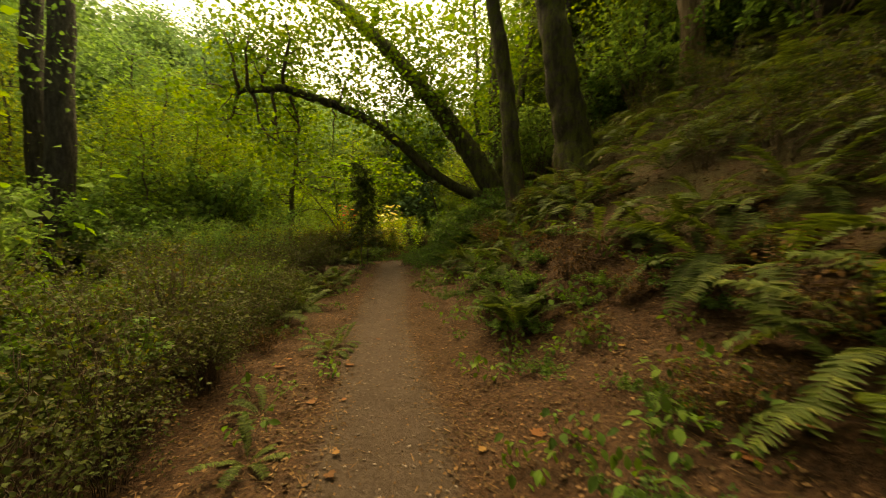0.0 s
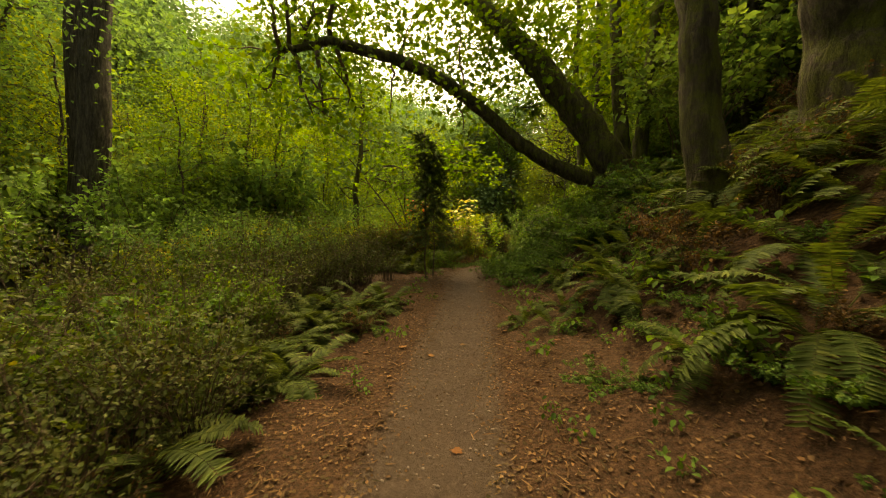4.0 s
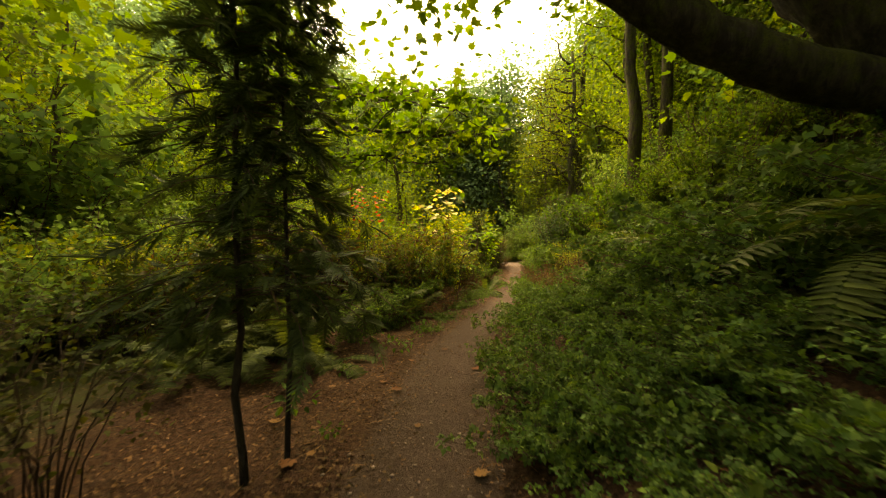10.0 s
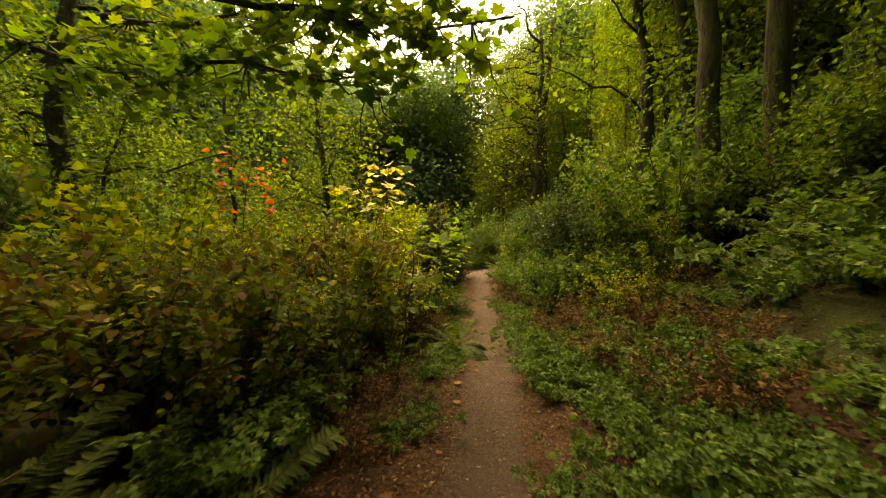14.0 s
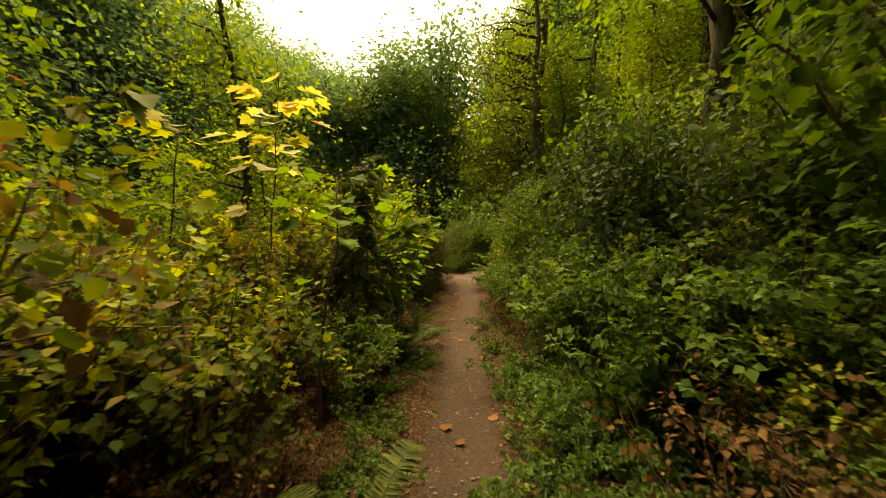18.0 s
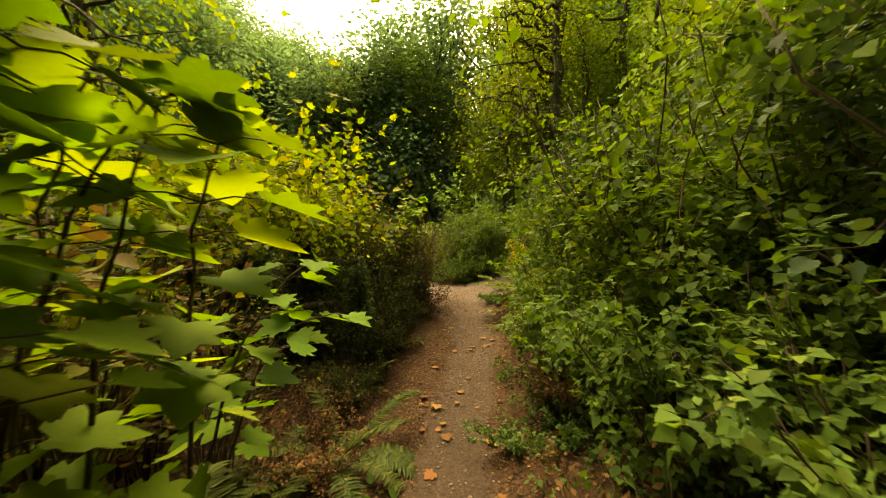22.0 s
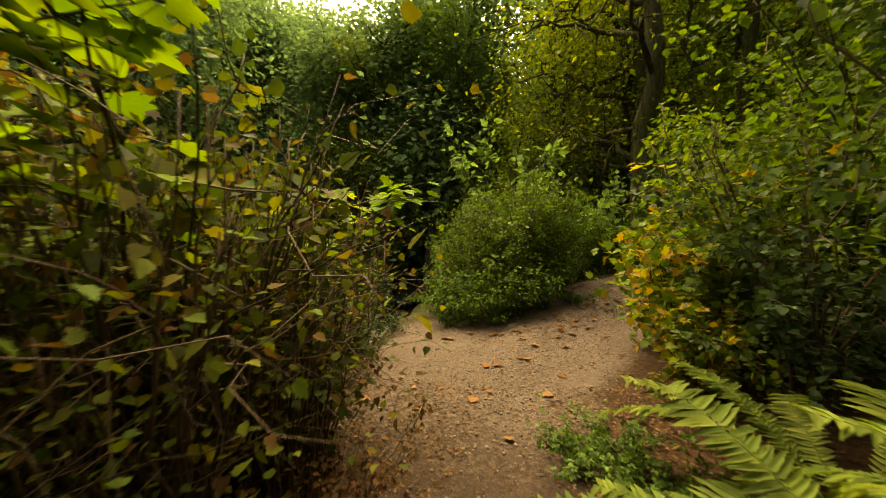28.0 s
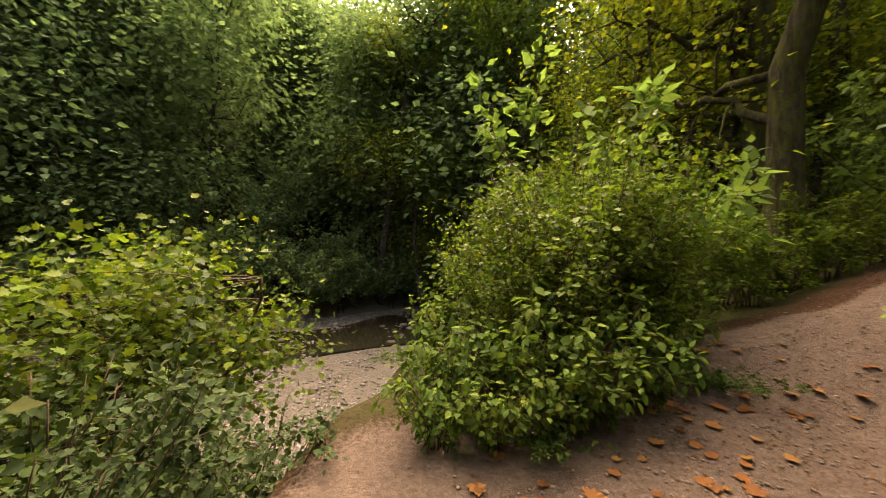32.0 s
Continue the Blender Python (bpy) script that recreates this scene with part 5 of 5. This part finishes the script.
gnarled(4.4, 41.6, 0.3, 16, 4.6, 12, 4, 3.1, 9)
gnarled(9.5, 44.5, 0.3, 18, 4.0, 8, 2, 2.4)
gnarled(3.2, 51.5, 0.26, 17, 4.5, 10, 3, 3.3, 10)


# ---- conifers ----
def make_conifer(name, label, group, height, radius, reach, whorls, size, seed, low=0.12, stems=1, trunk_bark=BARK_GREY):
    rng = np.random.default_rng(seed)
    ob = empty(name, label, "tree", group)
    pos, ways, pieces = [], [], []
    for st in range(stems):
        foot = np.array([0.22 * st, 0.1 * st, -0.15])
        line = wander(foot, (0.3 * st - 0.1, 0.12 * st, height * (1 - 0.12 * st)), 12, 0.006 * height ** 0.6, rng)
        v, f = tube(line, np.linspace(radius, radius * 0.25, 12) * (1 - 0.25 * st), 8, 0.05, rng)
        part("trunk", mesh_from("trunk", v, f, trunk_bark, True), ob)
        for i in range(whorls):
            t = low + (0.99 - low) * (i + rng.random()) / whorls
            p = np.array([np.interp(t, np.linspace(0, 1, 12), line[:, k]) for k in range(3)])
            a = rng.uniform(0, 6.28)
            l = reach * (1 - 0.75 * t) * rng.uniform(0.6, 1.1)
            br = bezier(p, p + np.array([math.cos(a) * l * 0.4, math.sin(a) * l * 0.4, 0.12 * l]), p + np.array([math.cos(a) * l * 0.8, math.sin(a) * l * 0.8, -0.05 * l]), p + np.array([math.cos(a) * l, math.sin(a) * l, -0.3 * l]), 7)
            pieces.append((br, np.linspace(radius * 0.16, 0.003, 7), 3))
            k = int(6 + 5 * rng.random())
            tt = rng.uniform(0.25, 1.0, k) * 6
            j = np.minimum(tt.astype(int), 5)
            pos.append(br[j] + (br[j + 1] - br[j]) * (tt - j)[:, None])
            ways.append(unit(np.array([math.cos(a), math.sin(a), -0.35]) + jitter(k, 0.55, rng)))
    part("branchwork", tubes("branchwork", pieces, TWIG), ob)
    pos, ways = np.vstack(pos), np.vstack(ways)
    part("foliage", leaves("foliage", SPRAY, pos, ways, unit(UP + jitter(len(pos), 0.25, rng)), size * rng.uniform(0.6, 1.2, len(pos)), CONIFER), ob, "dark drooping conifer sprays")
    return ob


cedar = make_conifer("young_cedar", "young dark-green cedar with two thin stems at the trail's edge", "", 3.9, 0.026, 0.9, 120, 0.19, 3, 0.3, 2)
cedar.matrix_basis = place(-2.72, 13.3, 30)
hemlock = make_conifer("hemlock_tree", "dark hemlock with hanging branches on the slope", "conifers on the slope", 13, 0.2, 3.6, 150, 0.6, 4, 0.1)
scatter([hemlock], [(5.4, 14.6, 0.9), (6.6, 16.4, 1.0), (8.5, 20, 1.1), (10, 8, 1.0), (9, 27, 1.0)], 0.1, 3)
cedar2 = copy_at(cedar, place(-1.95, 25.1, 200, 0.72))
for x, y, a, q in ((-1.65, 29.2, 80, 0.4), (-2.6, 30.3, 150, 0.5)):
    tagged(copy_at(cedar, place(x, y, a, q)), "low dark-green young cedar beside the trail")
tagged(cedar2, "young dark-green cedar among the thicket beside the trail")


# ---- single things ----
def sapling(x, y, tall, leaf_mat, label, size, count, seed, spread=0.35, top_from=0.6):
    rng = np.random.default_rng(seed)
    ob = empty("maple_sapling", label, "sapling")
    base = np.array([x, y, gz(x, y)])
    line = wander(base - UP * 0.1, base + UP * tall + np.array([0.15, 0.1, 0]), 8, 0.04, rng)
    pieces = [(line, np.linspace(0.018, 0.006, 8), 5)]
    pos, ways = [], []
    for i in range(count):
        p = line[5] + (line[7] - line[5]) * rng.random() if rng.random() < 0.5 else line[int(8 * top_from):][rng.integers(8 - int(8 * top_from))]
        a = rng.uniform(0, 6.28)
        e = p + np.array([math.cos(a), math.sin(a), 0.25]) * spread * rng.uniform(0.4, 1.2)
        pieces.append((np.array([p, (p + e) / 2 + UP * 0.03, e]), (0.004, 0.003, 0.002), 3))
        pos.append(e)
        ways.append((math.cos(a), math.sin(a), -0.35))
    part("stem", tubes("stem", pieces, TWIG), ob)
    part("foliage", leaves("foliage", MAPLE_BLADE, pos, ways, unit(UP + jitter(len(pos), 0.3, rng)), size * rng.uniform(0.7, 1.2, len(pos)), leaf_mat), ob)
    return ob


sapling(-3.25, 25.2, 3.6, YELLOW_LEAF, "slim maple sapling with pale yellow leaves", 0.25, 46, 1, 0.5)
sapling(-4.0, 24.4, 3.0, MAPLE_YELLOW, "slim maple sapling with yellow-green leaves", 0.2, 30, 2)
sapling(-5.7, 23.4, 3.3, RED_LEAF, "vine maple sapling with red autumn leaves", 0.14, 60, 3, 0.6)
sapling(-2.0, 23.4, 2.1, MAPLE, "maple sapling with bright green leaves over the trail", 0.15, 30, 4)
sapling(-1.7, 25.2, 1.35, MAPLE, "maple sapling with bright green leaves over the trail", 0.15, 26, 5)
sapling(-2.2, 20.4, 1.6, MAPLE, "maple sapling with bright green leaves over the trail", 0.14, 34, 6)


def arching_sapling(roots, tip, leaf_mat, label, size, pairs, seed, low=0.35):
    """Young maple shoots that lean out, with leaves in pairs on short stalks."""
    rng = np.random.default_rng(seed)
    ob = empty("maple_sapling", label, "sapling")
    pieces, pos, ways = [], [], []
    for x, y in roots:
        a = np.array([x, y, gz(x, y) - 0.06])
        e = np.asarray(tip, float) + rng.standard_normal(3) * (0.06, 0.12, 0.14)
        line = bezier(a, a + (e - a) * (0.08, 0.08, 0.5), a + (e - a) * (0.45, 0.45, 0.95), e, 14) + jitter(14, 0.008, rng)
        pieces.append((line, np.linspace(0.011, 0.003, 14), 5))
        for k in range(pairs):
            t = low + (1 - low) * k / (pairs - 1)
            p = np.array([np.interp(t, np.linspace(0, 1, 14), line[:, q]) for q in range(3)])
            b = rng.uniform(0, 6.28)
            for s in (0, math.pi):
                w = np.array([math.cos(b + s), math.sin(b + s), 0.12])
                q = p + w * rng.uniform(0.06, 0.16)
                pieces.append((np.array([p, (p + q) / 2 + UP * 0.012, q]), (0.003, 0.0025, 0.002), 3))
                pos.append(q)
                ways.append(w + (0, 0, -0.45))
    part("stemwork", tubes("stemwork", pieces, TWIG), ob)
    part("foliage", leaves("foliage", MAPLE_BLADE, pos, ways, unit(UP + jitter(len(pos), 0.3, rng)), size * rng.uniform(0.65, 1.15, len(pos)), leaf_mat), ob)


arching_sapling([(-1.5, 33.2), (-1.45, 33.5)], (-0.72, 33.75, 2.45), MAPLE, "maple shoot with bright green leaves leaning over the trail", 0.16, 7, 31, 0.6)
arching_sapling([(-1.6, 31.1), (-1.5, 31.5), (-1.7, 30.6), (-1.4, 31.9)], (-1.1, 31.4, 2.75), MAPLE, "maple saplings with broad green leaves beside the trail", 0.16, 11, 32)
arching_sapling([(-1.5, 32.4), (-1.6, 32.0)], (-0.95, 32.5, 2.3), MAPLE_YELLOW, "maple saplings with turning leaves beside the trail", 0.14, 9, 33)
arching_sapling([(-1.9, 25.5), (-1.8, 25.2), (-2.0, 25.9)], (-1.28, 25.35, 2.4), MAPLE, "maple saplings with broad green leaves beside the trail", 0.19, 9, 34)
arching_sapling([(-1.7, 25.8), (-1.6, 26.1), (-1.8, 25.6)], (-1.22, 25.65, 2.4), MAPLE, "maple saplings with broad green leaves beside the trail", 0.19, 9, 36)
arching_sapling([(-1.75, 26.3), (-1.9, 26.8)], (-1.2, 26.5, 1.8), MAPLE, "maple saplings with broad green leaves beside the trail", 0.15, 9, 35)


def bare_sapling(foot, mid, tip, r, seed):
    """A crooked leafless young tree in the thicket."""
    rng = np.random.default_rng(seed)
    ob = empty("bare_sapling", "crooked bare young tree in the thicket", "sapling", "bare saplings in the thicket")
    a = np.array([foot[0], foot[1], gz(*foot) - 0.1])
    line = bezier(a, a + (0, 0, 0.6), mid, tip, 16) + jitter(16, 0.015, rng)
    v, f = tube(line, np.linspace(r, r * 0.35, 16), 7, 0.06, rng)
    part("trunk", mesh_from("trunk", v, f, BARK_GREY, True), ob)
    pieces = []
    for _ in range(16):
        j = rng.integers(4, 15)
        e = line[j] + unit(rng.standard_normal(3) + (0, 0, 0.5)) * rng.uniform(0.4, 1.1)
        pieces.append((wander(line[j], e, 6, 0.03, rng), np.linspace(r * 0.3, 0.003, 6), 4))
    part("twigwork", tubes("twigwork", pieces, TWIG), ob)


bare_sapling((-3.9, 17.4), (-4.6, 17.2, 2.2), (-6.4, 16.4, 4.6), 0.045, 61)
bare_sapling((-4.6, 18.6), (-4.4, 18.4, 2.4), (-5.6, 17.8, 4.4), 0.03, 62)


def make_log(name, label, a, b, r, mat):
    line = wander(a, b, 10, 0.03)
    v, f = tube(line, np.linspace(r, r * 0.8, 10), 10, 0.08)
    tagged(new(name, mesh_from(name, v, f, mat, True)), label, "log")


make_log("fallen_log", "rotting red-brown log lying across the slope", (-0.05, 21.5, gz(-0.05, 21.5) + 0.1), (3.2, 22.3, gz(3.2, 22.3) + 0.1), 0.13, ROTTEN)
make_log("fallen_branch", "bare fallen pole leaning into the thicket", (-4.3, 27.8, 1.12), (-2.0, 29.35, 1.33), 0.05, BARK_GREY)

# the bush between the trail and the stream
ivies = [make_shrub("trailing_ivy", "trailing broad-leaved vine hanging over the bush", "vines over the bank bush", 1.0, 0.55, 16, 700, OVATE, BERRY, 0.085, TWIG, 0.0, 260 + i, 0.006, 0.5, row=1) for i in range(2)]
scatter(ivies, [(-0.6, 36.1, 0.65), (-0.25, 36.2, 0.7), (0.15, 36.4, 0.75), (0.5, 36.6, 0.75), (0.9, 36.9, 0.75), (-0.65, 36.6, 0.8), (-0.15, 36.7, 1.05), (0.35, 36.9, 1.1), (-0.75, 37.2, 0.9), (1.2, 37.4, 0.8)])

# the leaning alder over the stream, and branches against the sky
def leaning_alder(a, b, r, seed, fork):
    """A thin alder that leans over the stream, forked and leafy."""
    rng = np.random.default_rng(seed)
    ob = empty("leaning_alder", "thin dark alder leaning over the stream", "tree", "alders leaning over the stream")
    a, b = np.array(a, float), np.array(b, float)
    line = bezier(a, a + (b - a) * (0.1, 0.1, 0.35), a + (b - a) * (0.4, 0.4, 0.7), b, 16) + jitter(16, 0.03, rng)
    v, f = tube(line, np.linspace(r, r * 0.35, 16), 9, 0.05, rng)
    part("trunk", mesh_from("trunk", v, f, BARK_GREY, True), ob)
    pieces, tips = [], []
    for i in range(34):
        t = rng.uniform(fork, 1.0)
        p = line[int(t * 15)]
        w = rng.uniform(0, 6.28)
        l = rng.uniform(1.2, 4.2)
        br = wander(p, p + np.array([math.cos(w) * l, math.sin(w) * l, l * rng.uniform(0.2, 0.9)]), 8, 0.06, rng)
        pieces.append((br, np.linspace(r * 0.4, 0.007, 8), 5))
        tips += [br[4], br[6], br[7]]
        for _ in range(3):
            j = rng.integers(2, 7)
            e = br[j] + rng.standard_normal(3) * 0.8
            pieces.append((wander(br[j], e, 5, 0.06, rng), np.linspace(0.025, 0.006, 5), 3))
            tips.append(e)
    part("branchwork", tubes("branchwork", pieces, BARK_GREY), ob)
    part("crown", crown("crown", tips, 40, 0.65, BROAD, CANOPY, 0.17, rng), ob)


leaning_alder((-9.6, 55.8, gz(-9.6, 55.8) - 0.3), (-6.9, 57.5, 18.0), 0.3, 41, 0.35)
leaning_alder((-4.1, 56.3, gz(-4.1, 56.3) - 0.3), (-0.9, 56.8, 15.0), 0.26, 42, 0.4)


# ---- fallen leaves, litter, stones ----
def leaf_sheet(name, seed):
    rng = np.random.default_rng(seed)
    v, f = MAPLE_BLADE
    v = v.copy()
    v[:, 2] += 0.045 * np.sin(v[:, 0] * 5 + seed) + 0.1 * (v[:, 1] - 0.4) ** 2 + rng.uniform(-0.03, 0.03, len(v))
    return mesh_tris(name, v, f, FALLEN)


FALLEN_KINDS = [leaf_sheet("fallen_leaf", i) for i in range(4)]
for i in range(298):
    if i >= 250:
        y, d = RNG.uniform(35.3, 37.8), RNG.uniform(-1.8, -0.2)
    elif i >= 220:
        y, d = RNG.uniform(26.5, 31.5), RNG.normal(0.15, 0.3)
    elif i >= 195:
        y, d = RNG.uniform(35.6, 37.4), RNG.uniform(-1.9, -0.3)
    elif i < 95:
        y, d = RNG.uniform(0.8, 36.5), RNG.normal(0, 0.55)
    elif i < 112:
        y, d = RNG.uniform(33.8, 37.5), RNG.normal(-0.6, 0.5)
    else:
        y, d = RNG.uniform(0.5, 32), RNG.choice([-1, 1]) * RNG.uniform(0.5, 2.2)
    x = float(trail_x(y)) + d
    s = RNG.uniform(0.045, 0.1)
    ob = new("fallen_leaf", FALLEN_KINDS[i % 4])
    ob.matrix_basis = pose(x, y, gz(x, y) + 0.014, RNG.uniform(-8, 8), RNG.uniform(-8, 8), RNG.uniform(0, 360)) @ Matrix.Diagonal((s, s, s, 1))
    tagged(ob, "dry orange-brown maple leaf lying on the ground", "leaf", "fallen leaves on the trail")


def scattered_leaves(name, label, shape, mat, n, y0, y1, spread, size, lift=0.008, tilt=0.35, keep_off=0.0):
    y = RNG.uniform(y0, y1, n)
    d = RNG.normal(0, spread, n)
    if keep_off:
        d = np.sign(d) * (np.abs(d) + keep_off * RNG.uniform(0.6, 1.2, n))
    x = trail_x(y) + d
    pos = np.stack([x, y, ground_z(x, y) + lift * RNG.uniform(0.5, 2.0, n)], -1)
    a = RNG.uniform(0, 6.28, n)
    way = np.stack([np.cos(a), np.sin(a), RNG.normal(0, 0.15, n)], -1)
    me = leaves(name, shape, pos, way, unit(UP + jitter(n, tilt)), size * RNG.uniform(0.4, 1.4, n), mat)
    tagged(new(name, me), label, "litter", kind="stuff")


scattered_leaves("leaf_litter", "brown leaf litter and bark bits on the forest floor", BROAD, LITTER, 90000, -1, 34, 1.9, 0.03, keep_off=0.35)
scattered_leaves("trail_crumbs", "small leaf crumbs trodden into the trail", BROAD, LITTER, 5000, 0.5, 37, 0.35, 0.022, 0.004)
scattered_leaves("clearing_litter", "brown leaf scraps on the sandy clearing", BROAD, LITTER, 1500, 33.0, 39.5, 1.0, 0.03, 0.006)
scattered_leaves("needle_litter", "red-brown needles and twigs on the forest floor", (LANCE[0] * np.array([0.25, 1, 0.25]), LANCE[1]), LITTER, 30000, -1, 34, 1.9, 0.09, keep_off=0.3)


y = RNG.uniform(-2, 13, 24000)
x = trail_x(y) + RNG.uniform(1.8, 8.5, 24000)
a = RNG.uniform(0, 6.28, 24000)
tagged(new("slope_litter", leaves("slope_litter", BROAD, np.stack([x, y, ground_z(x, y) + 0.015], -1), np.stack([np.cos(a), np.sin(a), RNG.normal(0, 0.3, 24000)], -1), unit(UP + jitter(24000, 0.5)), RNG.uniform(0.02, 0.055, 24000), LITTER)), "brown leaf litter on the wooded slope", "litter", kind="stuff")


def pebble_mesh(seed):
    bm = bmesh.new()
    bmesh.ops.create_icosphere(bm, subdivisions=1, radius=1)
    rng = np.random.default_rng(seed)
    for v in bm.verts:
        v.co = Vector((v.co.x * 1.2, v.co.y * 0.9, v.co.z * 0.55)) * rng.uniform(0.8, 1.15)
    v = np.array([tuple(p.co) for p in bm.verts])
    f = np.array([[p.index for p in q.verts] for q in bm.faces])
    bm.free()
    return v, f


PEBBLES = [pebble_mesh(i) for i in range(3)]


def stones(name, label, xs, ys, sizes, mat, shape):
    n = len(xs)
    pos = np.stack([xs, ys, ground_z(xs, ys) + sizes * 0.15], -1)
    a = RNG.uniform(0, 6.28, n)
    me = leaves(name, shape, pos, np.stack([np.cos(a), np.sin(a), 0 * a], -1), unit(UP + jitter(n, 0.15)), sizes, mat)
    tagged(new(name, me), label, "stones", kind="stuff")


y = RNG.uniform(0.3, 37, 2600)
stones("trail_stones", "small stones set in the dirt trail", trail_x(y) + RNG.normal(0, 0.3, 2600), y, RNG.uniform(0.004, 0.016, 2600), TRAIL_STONE, PEBBLES[0])
y = RNG.uniform(33.0, 40, 2400)
x = trail_x(y) + RNG.normal(-0.5, 0.9, 2400)
stones("clearing_stones", "small stones and grit on the sandy clearing", x, y, RNG.uniform(0.004, 0.02, 2400), TRAIL_STONE, PEBBLES[2])
a, b = RNG.uniform(-20, 1, 16000), RNG.uniform(36, 60, 16000)
s = stream_side(a, b)
ok = (np.interp(b, BANK_Y, BANK_X) - a > 1.3) & (s < 2.6)
stones("gravel_bar", "pale rounded gravel along the stream", a[ok], b[ok], RNG.uniform(0.02, 0.075, int(ok.sum())), STONE, PEBBLES[1])
for i in range(60):
    x, y = RNG.uniform(-14, -3), RNG.uniform(42, 54)
    if not -7 < float(stream_side(x, y)) < 3:
        continue
    ob = new("stream_stone", mesh_tris("stream_stone", PEBBLES[i % 3][0], PEBBLES[i % 3][1], STONE))
    q = RNG.uniform(0.08, 0.24)
    ob.matrix_basis = pose(x, y, gz(x, y) + q * 0.3, 0, 0, RNG.uniform(0, 360)) @ Matrix.Diagonal((q, q, q, 1))
    tagged(ob, "rounded grey stone in the shallow stream", "stone", "stones in the stream")
